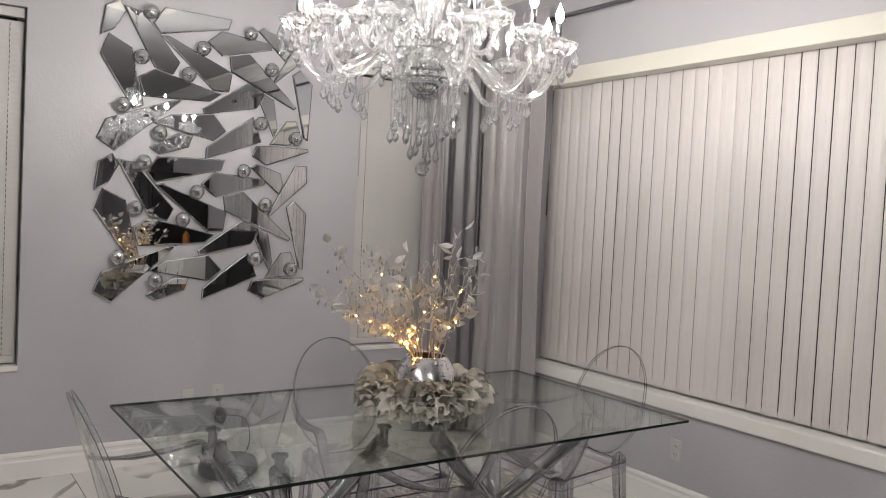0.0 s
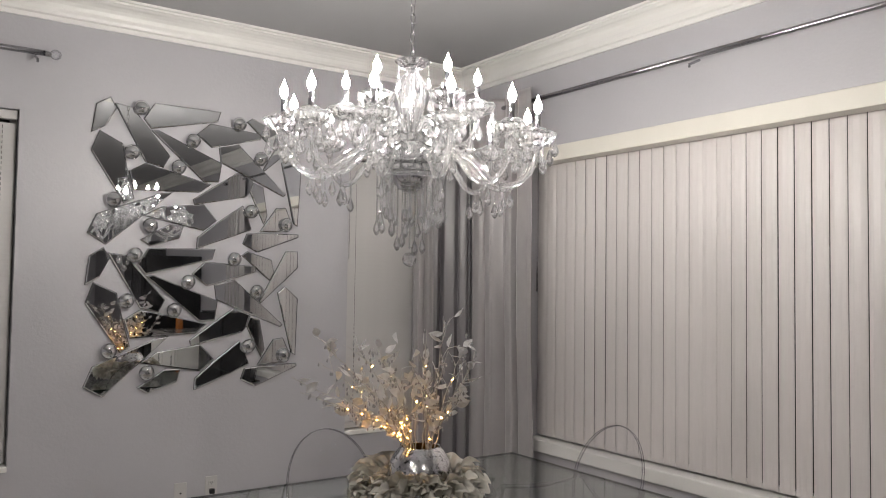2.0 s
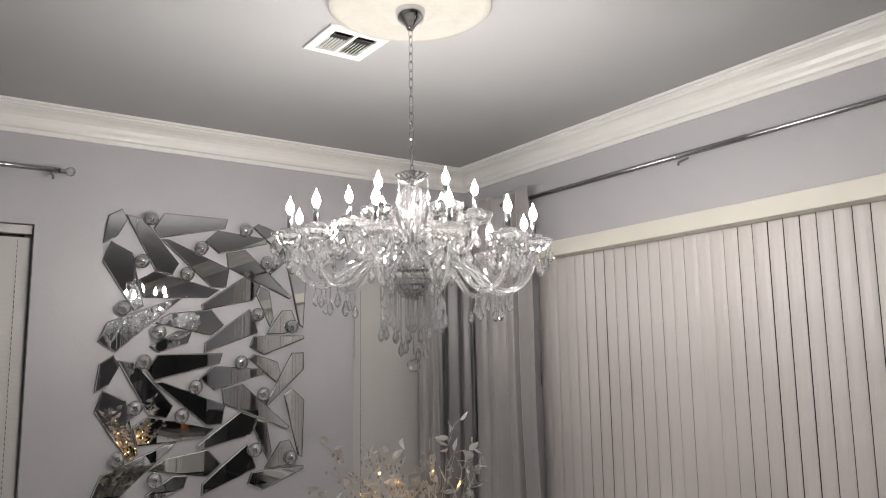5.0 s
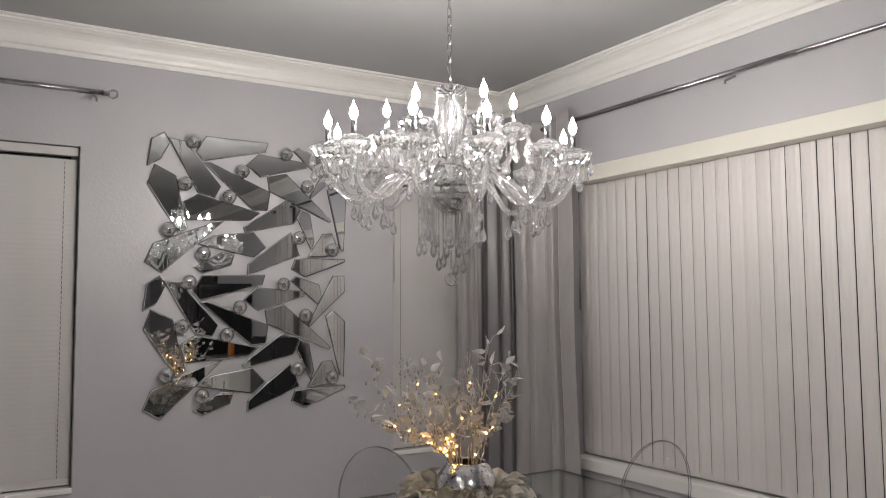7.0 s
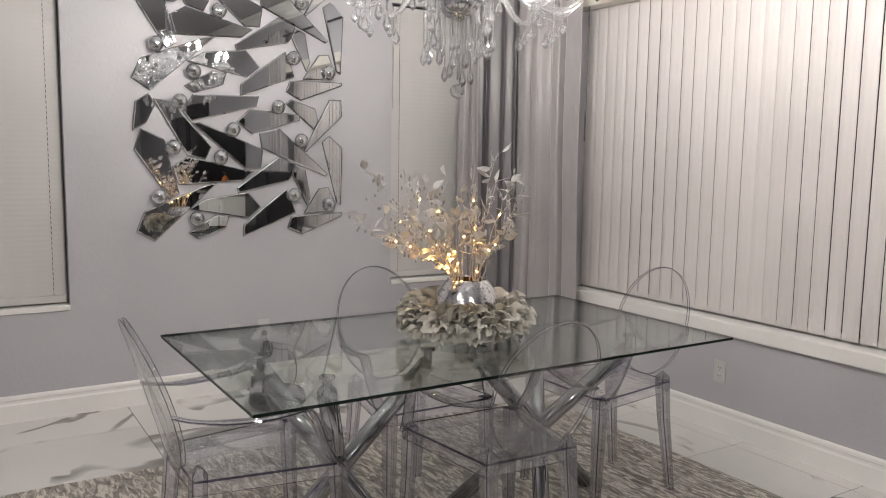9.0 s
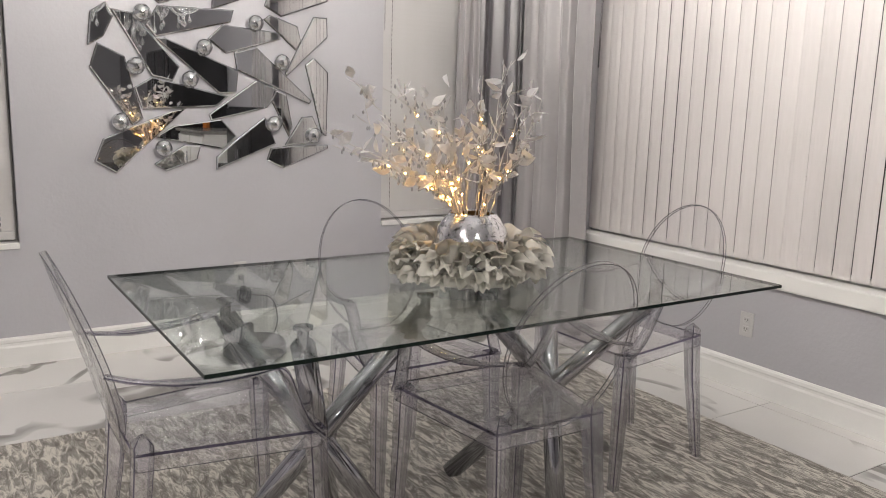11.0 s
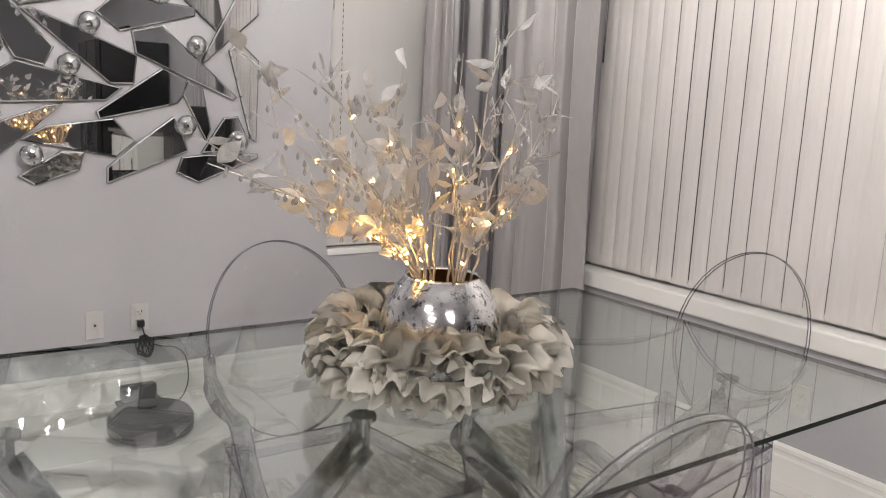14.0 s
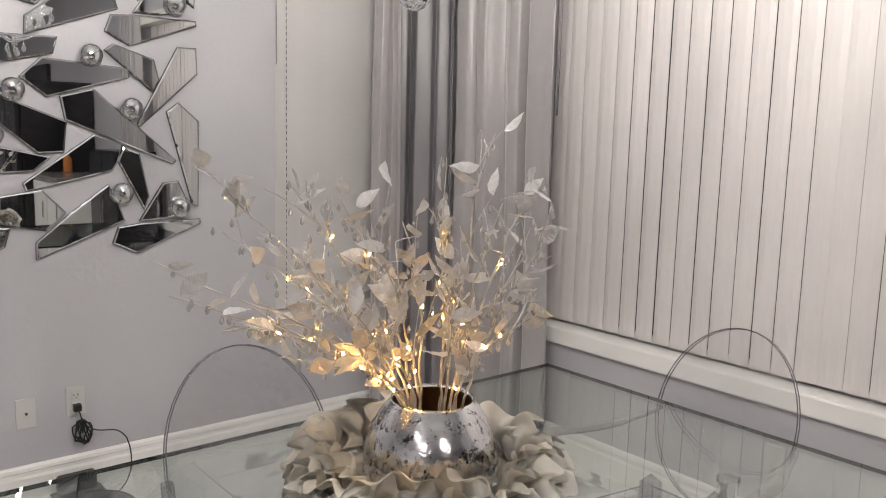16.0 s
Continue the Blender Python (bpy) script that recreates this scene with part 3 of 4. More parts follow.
# ---- table ----
TX0, TX1, TY0, TY1, TZ = 0.855, 2.681, 2.10, 3.11, 0.73
table = thing("dining_table", pose(0, 0, 0), "rectangular clear glass dining table on crossed chrome tubes", "dining table")
bm = B()
box(bm, TX0, TX1, TY0, TY1, TZ - 0.0095, TZ)
for f in bm.faces:
    f.material_index = 0 if abs(f.normal.z) > 0.5 else 1
part("glass_top", bm, (TABLE_GLASS, GLASS_EDGE), table, "clear glass top with dark green edge")
for c, tops in (((1.292, 2.55), ((1.175, 2.375), (1.62, 2.53), (1.09, 2.72))), ((2.135, 2.55), ((2.406, 2.358), (1.80, 2.47), (2.30, 2.80)))):
    for tx, ty in tops:
        a = Vector((tx, ty, TZ - 0.062))
        b = Vector((2 * c[0] - tx, 2 * c[1] - ty, 0.014))
        bm = B()
        tube(bm, [b, a], 0.031, 20)
        leg = part("leg", bm, TUBE, table, smooth=True)
        bm = B()
        lathe(bm, [(0.0, TZ - 0.085), (0.015, TZ - 0.085), (0.015, TZ - 0.024), (0.025, TZ - 0.019), (0.025, TZ - 0.011), (0, TZ - 0.011)], 24, centre=(tx, ty, 0))
        part("support_pad", bm, TUBE, leg, "round chrome pad")


# ---- chairs ----
def ghost_chair():
    t = thing("dining_chair", None, "clear acrylic armchair with a round back", "chair", "chairs round the table")
    # seat, slightly dished, with a skirt
    bm = B()
    out = []
    for x, y in ((-0.17, -0.215), (0.17, -0.215), (0.235, 0.20), (0.20, 0.225), (-0.20, 0.225), (-0.235, 0.20)):
        out.append((x, y))
    rings = []
    for s, z in ((1.0, 0.425), (1.0, 0.462), (0.985, 0.468), (0.9, 0.460), (0.5, 0.452)):
        rings.append([bm.verts.new((x * s, y * s, z)) for x, y in out])
    low = [[bm.verts.new((x * s, y * s, z)) for x, y in out] for s, z in ((0.975, 0.425), (0.97, 0.448), (0.5, 0.440))]
    for rr in (rings, low):
        for p, q in zip(rr, rr[1:]):
            for k in range(6):
                bm.faces.new((p[k], p[(k + 1) % 6], q[(k + 1) % 6], q[k]))
        bm.faces.new(rr[-1])
    # skirt foot and upper lip get the dark tint, painting in edge shade
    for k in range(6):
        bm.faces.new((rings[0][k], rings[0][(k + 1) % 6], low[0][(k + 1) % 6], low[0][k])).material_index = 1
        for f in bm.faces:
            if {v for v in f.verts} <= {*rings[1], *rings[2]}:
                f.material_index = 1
    part("seat", bm, (ACRYLIC_SEAT, ACRYLIC_SHADED_EDGE), t)

    # oval back panel, leaning and curved
    def back_point(a, s):
        u, w = 0.19 * s * math.sin(a), 0.224 * s * math.cos(a)
        z = 0.682 + w
        y = -0.215 - 0.30 * (z - 0.44) + 0.5 * u * u
        return Vector((u, y, z))
    n = 40
    nrm = Vector((0, 1, 0.3)).normalized()
    bm = B()
    fr, bk = [], []
    for s in (1.0, 0.93, 0.6):
        fr.append([bm.verts.new(back_point(2 * math.pi * k / n, s) + nrm * 0.007) for k in range(n)])
        bk.append([bm.verts.new(back_point(2 * math.pi * k / n, s) - nrm * 0.007) for k in range(n)])
    for rr in (fr, bk):
        for p, q in zip(rr, rr[1:]):
            for k in range(n):
                bm.faces.new((p[k], p[(k + 1) % n], q[(k + 1) % n], q[k]))
        bm.faces.new(rr[-1])
    for k in range(n):
        bm.faces.new((fr[0][k], fr[0][(k + 1) % n], bk[0][(k + 1) % n], bk[0][k])).material_index = 1
    back = part("backrest", bm, (ACRYLIC, ACRYLIC), t)
    # two thin tinted tubes draw the dark reflections of the back's edge
    bm = B()
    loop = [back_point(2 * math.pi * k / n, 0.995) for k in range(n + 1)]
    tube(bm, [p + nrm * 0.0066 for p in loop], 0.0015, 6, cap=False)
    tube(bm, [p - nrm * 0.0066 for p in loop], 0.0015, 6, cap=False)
    part("rim", bm, ACRYLIC_SHADED_RIM, back, "thin tinted lines imitating dark reflections along the edge", True)
    for sx in (-1, 1):
        bm = B()
        pts = bezier((sx * 0.186, -0.272, 0.665), (sx * 0.222, -0.16, 0.625), (sx * 0.25, -0.02, 0.635), (sx * 0.252, 0.075, 0.652), 8)
        pts += bezier((sx * 0.252, 0.075, 0.652), (sx * 0.252, 0.125, 0.66), (sx * 0.248, 0.115, 0.53), (sx * 0.222, 0.205, 0.455), 8)[1:]
        tube(bm, pts, [0.013] * 3 + [0.020] * 11 + [0.021] * 3, 16, flat=0.45)
        # two opposite facets take the dark tint as painted edge lines
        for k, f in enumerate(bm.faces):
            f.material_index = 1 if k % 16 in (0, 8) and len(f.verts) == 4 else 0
        part("armrest", bm, (ACRYLIC_BAR, ACRYLIC_SHADED_EDGE), t)
    for x, y, dx, dy in ((-0.148, -0.195, -0.02, -0.05), (0.148, -0.195, 0.02, -0.05), (-0.205, 0.20, -0.012, 0.02), (0.205, 0.20, 0.012, 0.02)):
        bm = B()
        rings = []
        top = ((0.505, 0.003, 0), (0.484, 0.0215, 0)) if y < 0 else ((0.466, 0.021, 0), (0.462, 0.0225, 0))
        for z, s, f in (*top, (0.45, 0.0225, 0), (0.30, 0.020, 0.25), (0.0, 0.0145, 1)):
            rings.append([bm.verts.new((x + dx * f + a * s, y + dy * f + b * s, z)) for a, b in ((-1, -0.87), (-0.87, -1), (0.87, -1), (1, -0.87), (1, 0.87), (0.87, 1), (-0.87, 1), (-1, 0.87))])
        # narrow corner facets and front tops carry the tint that imitates dark edges
        for p, q in zip(rings, rings[1:]):
            for k in range(8):
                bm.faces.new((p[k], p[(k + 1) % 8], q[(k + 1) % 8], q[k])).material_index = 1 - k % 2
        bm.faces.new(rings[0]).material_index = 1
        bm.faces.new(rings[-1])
        part("leg", bm, (ACRYLIC_BAR, ACRYLIC_SHADED_EDGE), t)
    return t


chair = ghost_chair()
chair.matrix_basis = pose(1.717, 2.262, 0.013, 0, 0, -2)
copy_thing(chair, pose(1.72, 2.81, 0.013, 0, 0, 180))
copy_thing(chair, pose(2.493, 2.585, 0.013, 0, 0, 90))
copy_thing(chair, pose(0.982, 2.518, 0.013, 0, 0, -90))

# ---- chandelier ----
CX, CY = 1.747, 2.569
VIEW = math.atan2(-2.41, -1.512)
ch = thing("chandelier", pose(CX, CY, 0), "lit clear crystal chandelier with candle arms and pendants", "chandelier")
bm = B()
lathe(bm, [(0, 2.885), (0.012, 2.885), (0.02, 2.9), (0.05, 2.925), (0.058, 2.95), (0.058, 2.966)], 28)
part("canopy", bm, CHROME, ch, "polished chrome canopy", True)
bm = B()
tube(bm, [(0.0085 * math.cos(a), 0, 0.015 * math.sin(a) + math.copysign(0.006, math.sin(a) + 1e-6)) for a in [2 * math.pi * k / 16 for k in range(17)]], 0.0023, 6, cap=False)
link_mesh = mesh_of("chain_link", bm, CHROME, True)
z, k = 2.875, 0
while z > 2.325:
    part("chain_link", link_mesh, CHROME, ch, at=pose(0, 0, z, 0, 0, 90 * (k % 2) + random.uniform(-12, 12)))
    z, k = z - 0.034, k + 1
bm = B()
lathe(bm, [(0.0, 2.312), (0.012, 2.310), (0.03, 2.304), (0.056, 2.316), (0.061, 2.312), (0.045, 2.292), (0.022, 2.285), (0.018, 2.27), (0, 2.27)], 36, 0.07, 12)
part("top_crown", bm, COLUMN_GLASS, ch)
bm = B()
lathe(bm, [(0.016, 2.272), (0.03, 2.262), (0.045, 2.235), (0.05, 2.19), (0.044, 2.14), (0.03, 2.09), (0.022, 2.06), (0.028, 2.05)], 48, 0.06, 12)
part("column_vase", bm, COLUMN_GLASS, ch)
bm = B()
lathe(bm, [(0.005, 2.33), (0.006, 2.05), (0.006, 1.85)], 10)
part("centre_rod", bm, CHROME, ch, smooth=True)
bm = B()
lathe(bm, [(0.02, 2.05), (0.07, 2.042), (0.094, 2.015), (0.082, 1.97), (0.074, 1.935), (0.084, 1.915), (0.02, 1.912)], 60, 0.08, 15)
part("hub_bowl", bm, COLUMN_GLASS, ch)
bm = B()
lathe(bm, [(0.0, 1.911), (0.112, 1.911), (0.122, 1.907), (0.112, 1.903), (0.0, 1.903)], 60, 0.03, 20)
part("hub_plate", bm, COLUMN_GLASS, ch, "scalloped glass plate")
bm = B()
lathe(bm, [(0.0, 1.902), (0.07, 1.902), (0.074, 1.895), (0.062, 1.872), (0.04, 1.852), (0.018, 1.84), (0, 1.836)], 32)
part("hub_dish", bm, CHROME, ch, "chrome dish under the hub", True)

# shared pieces
bm = B()
lathe(bm, [(0.0, -0.03), (0.016, -0.03), (0.024, -0.026), (0.044, -0.018), (0.056, 0.0), (0.063, 0.016), (0.058, 0.018), (0.048, 0.004), (0.036, -0.008), (0.022, -0.008), (0.018, 0.014), (0.030, 0.03), (0.026, 0.033), (0.013, 0.018), (0, 0.018)], 60, 0.09, 10)
cup_mesh = mesh_of("drip_cup", bm, CUP_GLASS, True)
bm = B()
lathe(bm, [(0, -0.01), (0.0095, -0.01), (0.0095, 0.066), (0.007, 0.07), (0, 0.07)], 14)
sleeve_mesh = mesh_of("candle_sleeve", bm, STEEL, True)
bm = B()
lathe(bm, [(0.0, 0.07), (0.0055, 0.072), (0.0115, 0.079), (0.0138, 0.09), (0.0125, 0.102), (0.0074, 0.113), (0.0028, 0.122), (0.0011, 0.130), (0.0, 0.133)], 14)
bulb_mesh = mesh_of("bulb", bm, BULB_M, True)


def crystal_drop(bm, x, y, z, s=1.0):
    """A faceted almond drop hanging below z."""
    prof = [(0.001, 0), (0.0035, -0.004), (0.0095, -0.02), (0.0115, -0.028), (0.0065, -0.038), (0.0005, -0.043)]
    lathe(bm, [(r * s, h * s) for r, h in prof], 6, centre=(x, y, z))
    return bm


def beads(bm, pts, r=0.0042):
    line, rad = [], []
    pts = [Vector(p) for p in pts]
    for i, p in enumerate(pts):
        d = (pts[min(i + 1, len(pts) - 1)] - pts[max(i - 1, 0)]).normalized() * r
        line += [p - d, p, p + d]
        rad += [0.0008, r, 0.0008]
    return tube(bm, line, rad, 6)


bm = B()
beads(bm, [(0, 0, -0.006), (0, 0, -0.016)], 0.005)
crystal_drop(bm, 0, 0, -0.022, 1.25)
drop_short = mesh_of("pendant", bm, CRYSTAL)
bm = B()
beads(bm, [(0, 0, -0.007 - 0.0102 * i) for i in range(5)], 0.0052)
crystal_drop(bm, 0, 0, -0.058, 1.35)
drop_long = mesh_of("pendant", bm, CRYSTAL)


def chandelier_arm(angle, r, ztip, zroot, zlow, name):
    """An S-shaped glass arm in its own frame along +x, with cup, sleeve, bulb and pendants."""
    bm = B()
    pts = bezier((0.045, 0, zroot), (0.11, 0, zroot + 0.075), (r * 0.45, 0, zroot + 0.03), (r * 0.60, 0, zlow + 0.03), 8)
    pts += bezier((r * 0.60, 0, zlow + 0.03), (r * 0.72, 0, zlow - 0.045), (r * 1.0, 0, zlow - 0.02), (r, 0, ztip - 0.03), 10)[1:]
    tube(bm, pts, [0.0125] * 9 + [0.0105] * 10, 8)
    arm = part(name, bm, ARM_GLASS, ch, smooth=True, at=pose(0, 0, 0, 0, 0, math.degrees(angle)))
    part("drip_cup", cup_mesh, CUP_GLASS, arm, at=pose(r, 0, ztip - 0.016))
    part("candle_sleeve", sleeve_mesh, CHROME, arm, "chrome candle sleeve", at=pose(r, 0, ztip))
    part("bulb", bulb_mesh, BULB_M, arm, "glowing flame-shaped bulb", at=pose(r, 0, ztip))
    for k in range(6):
        a = 2 * math.pi * (k + 0.3) / 6
        part("pendant", (drop_short, drop_long)[k % 2], CRYSTAL, arm, at=pose(r + 0.060 * math.cos(a), 0.060 * math.sin(a), ztip - 0.006, 0, 0, k * 30))
    low = min(pts, key=lambda p: p.z)
    for dx in (-0.035, 0.0):
        part("pendant", drop_long if dx else drop_short, CRYSTAL, arm, at=pose(low.x + dx, 0, low.z - 0.004 + abs(dx) * 0.3))
    return arm


for k in range(12):
    f = radians(15 + 30 * k)
    sag = -0.03 * max(0, math.cos(f)) - 0.016 * math.sin(f)
    chandelier_arm(VIEW + f, 0.45, 2.064 + sag, 1.955, 1.895 + sag, "arm")
for k in range(6):
    f = radians(30 + 60 * k)
    chandelier_arm(VIEW + f, 0.235, 2.150 + 0.012 * math.sin(f), 2.05, 2.03, "upper_arm")
# bead strands round the crown, and the skirt of strands under the hub plate
for k in range(5):
    a, m = VIEW + radians(20 + 72 * k), (7, 5)[k % 2]
    x, y = 0.059 * math.cos(a), 0.059 * math.sin(a)
    bm = B()
    beads(bm, [(x, y, 2.306 - 0.0098 * i) for i in range(m)], 0.0048)
    crystal_drop(bm, x, y, 2.304 - 0.0098 * m, 1.2)
    part("bead_strand", bm, CRYSTAL, ch)
for ring, count, length in ((0.118, 12, 0.150), (0.085, 9, 0.105), (0.045, 6, 0.165)):
    for k in range(count):
        a = 2 * math.pi * (k + 0.37 * ring * 20) / count
        ln = length * random.uniform(0.75, 1.15)
        x, y, top = ring * math.cos(a), ring * math.sin(a), 1.905 - (0.118 - ring) * 0.6
        bm = B()
        m = int(ln / 0.0098)
        beads(bm, [(x, y, top - 0.0098 * (i + 1)) for i in range(m)], 0.0047)
        crystal_drop(bm, x, y, top - 0.0098 * (m + 0.6), 1.3)
        part("bead_strand", bm, CRYSTAL, ch)
bm = B()
beads(bm, [(0, 0, 1.835 - 0.0105 * i) for i in range(19)], 0.005)
part("bead_strand", bm, CRYSTAL, ch)
bm = B()
bmesh.ops.create_icosphere(bm, subdivisions=2, radius=0.026)
bmesh.ops.translate(bm, verts=bm.verts, vec=(0, 0, 1.603))
part("crystal_ball", bm, CRYSTAL, ch, "large faceted crystal ball")

# ---- ceiling pieces ----
bm = B()
lathe(bm, [(0.0, 2.966), (0.10, 2.966), (0.12, 2.972), (0.15, 2.975), (0.22, 2.972), (0.27, 2.974), (0.285, 2.968), (0.31, 2.970), (0.318, 2.978), (0.32, CEIL)], 64, centre=(0, 0, 0))
med = solo("ceiling_medallion", bm, PLASTER, "round cream plaster ceiling medallion with relief", "ceiling medallion", True, at=pose(CX, CY, 0))
vent = thing("ceiling_vent", pose(1.712, 3.04, 0), "white metal ceiling air vent with slats", "air vent")
bm = B()
for x0, x1, y0, y1 in ((-0.14, 0.14, 0.10, 0.14), (-0.14, 0.14, -0.14, -0.10), (-0.14, -0.10, -0.10, 0.10), (0.10, 0.14, -0.10, 0.10), (-0.008, 0.008, -0.10, 0.10)):
    box(bm, x0, x1, y0, y1, CEIL - 0.012, CEIL - 0.001)
part("frame", bm, TRIM, vent)
# A black sheet stands in for the darkness inside the duct.
bm = B()
box(bm, -0.10, 0.10, -0.10, 0.10, CEIL - 0.003, CEIL - 0.001)
part("backing", bm, BLACK, vent, "black sheet in place of the duct's darkness")
vs = mesh_of("slat", box(B(), -0.0012, 0.0012, -0.062, 0.062, -0.004, 0.004), TRIM)
cross = mesh_of("cross_louvre", box(B(), -0.044, 0.044, -0.022, 0.022, -0.001, 0.001), STEEL)
for s in (-1, 1):
    part("cross_louvre", cross, STEEL, vent, "angled cross louvre", at=pose(s * 0.054, -0.066, CEIL - 0.009, 22, 0, 0))
    for k in range(6):
        part("slat", vs, TRIM, vent, at=pose(s * (0.017 + 0.0150 * k), 0.032, CEIL - 0.009, 0, 28 * s, 0))


# Unseen fill lights, added to brighten walls and floor below the chandelier.
def recessed_light(x, y):
    t = thing("recessed_light", pose(x, y, CEIL), "unseen round fill light added in the ceiling", "ceiling light", "recessed ceiling lights")
    part("trim_ring", lathe(B(), [(0.062, -0.001), (0.062, -0.006), (0.085, -0.008), (0.09, -0.004), (0.09, -0.001)], 32), TRIM, t, smooth=True)
    part("lens", lathe(B(), [(0.0, -0.003), (0.03, -0.003), (0.061, -0.003)], 32), FILL_LENS_M, t, "glowing lens")


# fill positions kept where the wall mirrors don't show them
for rx, ry in ((-0.9, 1.4), (-1.8, -0.2), (0.8, -1.0), (0.8, -2.4)):
    recessed_light(rx, ry)

# ---- wall plates ----
def plate(m, kind):
    t = thing("wall_outlet" if kind else "cable_plate", m, "white wall outlet with two sockets" if kind else "white blank wall plate with one small jack", "wall outlet" if kind else "wall plate", "wall plates")
    bm = B()
    box(bm, -0.035, 0.035, -0.006, 0.0, -0.057, 0.057, 0.0025)
    part("cover_plate", bm, PLATE, t)
    if kind:
        for z in (0.021, -0.021):
            bm = B()
            box(bm, -0.017, 0.017, -0.0085, -0.005, z - 0.014, z + 0.014, 0.003)
            s = part("socket_face", bm, PLATE, t)
            for x0, dz, h in ((-0.007, 0.002, 0.004), (0.007, 0.002, 0.0045), (0.0, -0.008, 0.0025)):
                bm = B()
                box(bm, x0 - 0.0014, x0 + 0.0014, -0.0092, -0.008, z + dz - h, z + dz + h)
                part("slot", bm, BLACK, s)
    else:
        bm = B()
        tube(bm, [(0, -0.006, 0), (0, -0.012, 0)], 0.005, 10)
        part("jack", bm, DARK, t)
    return t


plate(pose(XW, 2.821, 0.311, 0, 0, 90 + 180), True)
plate(pose(1.779, YW, 0.352), True)
plate(pose(1.606, YW, 0.335), False)

# ---- power cord ----
cord = thing("power_cord", pose(1.779, YW, 0.33), "black plug with a bundled cord hanging from the outlet", "power cord")
bm = B()
box(bm, -0.014, 0.014, -0.034, -0.009, -0.016, 0.012, 0.004)
part("plug", bm, BLACK, cord)
bm = B()
rnd = random.Random(4)
pts = [(0.005, -0.028, -0.016), (0.012, -0.03, -0.05)]
for k in range(64):
    a = k * 0.62
    pts.append((0.018 + 0.034 * math.sin(a * 0.41) * math.cos(a) + rnd.uniform(-0.006, 0.006), -0.022 - 0.012 * math.sin(a * 0.7), -0.10 + 0.045 * math.sin(a) + rnd.uniform(-0.006, 0.006)))
tube(bm, [p for i in range(len(pts) - 1) for p in (pts[i], tuple((u + v) / 2 for u, v in zip(pts[i], pts[i + 1])))], 0.0028, 5)
part("cord_bundle", bm, BLACK, cord)
bm = B()
tube(bm, bezier((0.03, -0.02, -0.08), (0.09, -0.02, -0.14), (0.13, -0.03, -0.08), (0.17, -0.05, -0.15), 8) + bezier((0.17, -0.05, -0.15), (0.2, -0.07, -0.25), (0.16, -0.1, -0.318), (0.1, -0.14, -0.325), 8)[1:], 0.0026, 5)
part("cord", bm, BLACK, cord)

# ---- robot vacuum ----
ROBOT = mat("charcoal_plastic", (0.012, 0.012, 0.014), 0.42, var=0.1, scale=12)
robot = thing("robot_vacuum", pose(1.72, 4.30, 0.002), "round charcoal robot vacuum standing at its dock", "robot vacuum")
bm = B()
lathe(bm, [(0.0, 0.008), (0.13, 0.008), (0.147, 0.016), (0.147, 0.078), (0.141, 0.086), (0.136, 0.088), (0.132, 0.086), (0.0, 0.087)], 48)
part("body", bm, ROBOT, robot, smooth=False)
bm = B()
lathe(bm, [(0.148, 0.02), (0.154, 0.024), (0.154, 0.066), (0.148, 0.07)], 48)
part("bumper", bm, BLACK, robot, "black bumper ring", True)
bm = B()
lathe(bm, [(0.0, 0.0875), (0.030, 0.0875), (0.036, 0.091), (0.034, 0.098), (0.0, 0.100)], 28, centre=(0, 0.05, 0))
part("sensor_turret", bm, ROBOT, robot, smooth=False)
for sx in (-0.10, 0.10):
    bm = B()
    tube(bm, [(sx - 0.008, 0.0, 0.028), (sx + 0.008, 0.0, 0.028)], 0.028, 16)
    part("wheel", bm, BLACK, robot)
dock = thing("charging_dock", pose(1.76, YW - 0.02, 0.002), "small black charging dock against the wall", "charging dock")
bm = B()
box(bm, -0.07, 0.07, -0.05, 0.0, 0.010, 0.078, 0.012)
part("housing", bm, BLACK, dock)
bm = B()
box(bm, -0.09, 0.09, -0.215, 0.0, 0.0, 0.010, 0.003)
part("base_plate", bm, BLACK, dock)

# ---- centrepiece ----
VX, VY = 1.815, 2.585
vase = thing("vase", pose(VX, VY, TZ), "round silver mercury glass vase with flecked finish", "vase")
bm = B()
lathe(bm, [(0.0, 0.002), (0.06, 0.002), (0.095, 0.03), (0.118, 0.085), (0.118, 0.12), (0.105, 0.165), (0.085, 0.195), (0.074, 0.208), (0.072, 0.213), (0.069, 0.208)], 40)
part("body", bm, MERCURY, vase, smooth=True)
bm = B()
lathe(bm, [(0.0688, 0.208), (0.08, 0.19), (0.10, 0.16), (0.105, 0.10), (0.08, 0.03), (0.0, 0.02)], 32)
part("lining", bm, COPPER, vase, "copper-coloured inside", True)

wreath = thing("ruffled_wreath", pose(VX - 0.02, VY - 0.01, TZ), "cream porcelain wreath of ruffled petals round the vase", "wreath")
bm = B()
rings = []
for i in range(40):
    a = 2 * math.pi * i / 40
    rings.append([bm.verts.new(((0.175 + 0.022 * math.cos(b)) * math.cos(a), (0.175 + 0.022 * math.cos(b)) * math.sin(a), 0.042 + 0.024 * math.sin(b))) for b in [2 * math.pi * j / 10 for j in range(10)]])
for i in range(40):
    for j in range(10):
        bm.faces.new((rings[i][j], rings[(i + 1) % 40][j], rings[(i + 1) % 40][(j + 1) % 10], rings[i][(j + 1) % 10]))
part("core_ring", bm, PETAL, wreath, smooth=True)


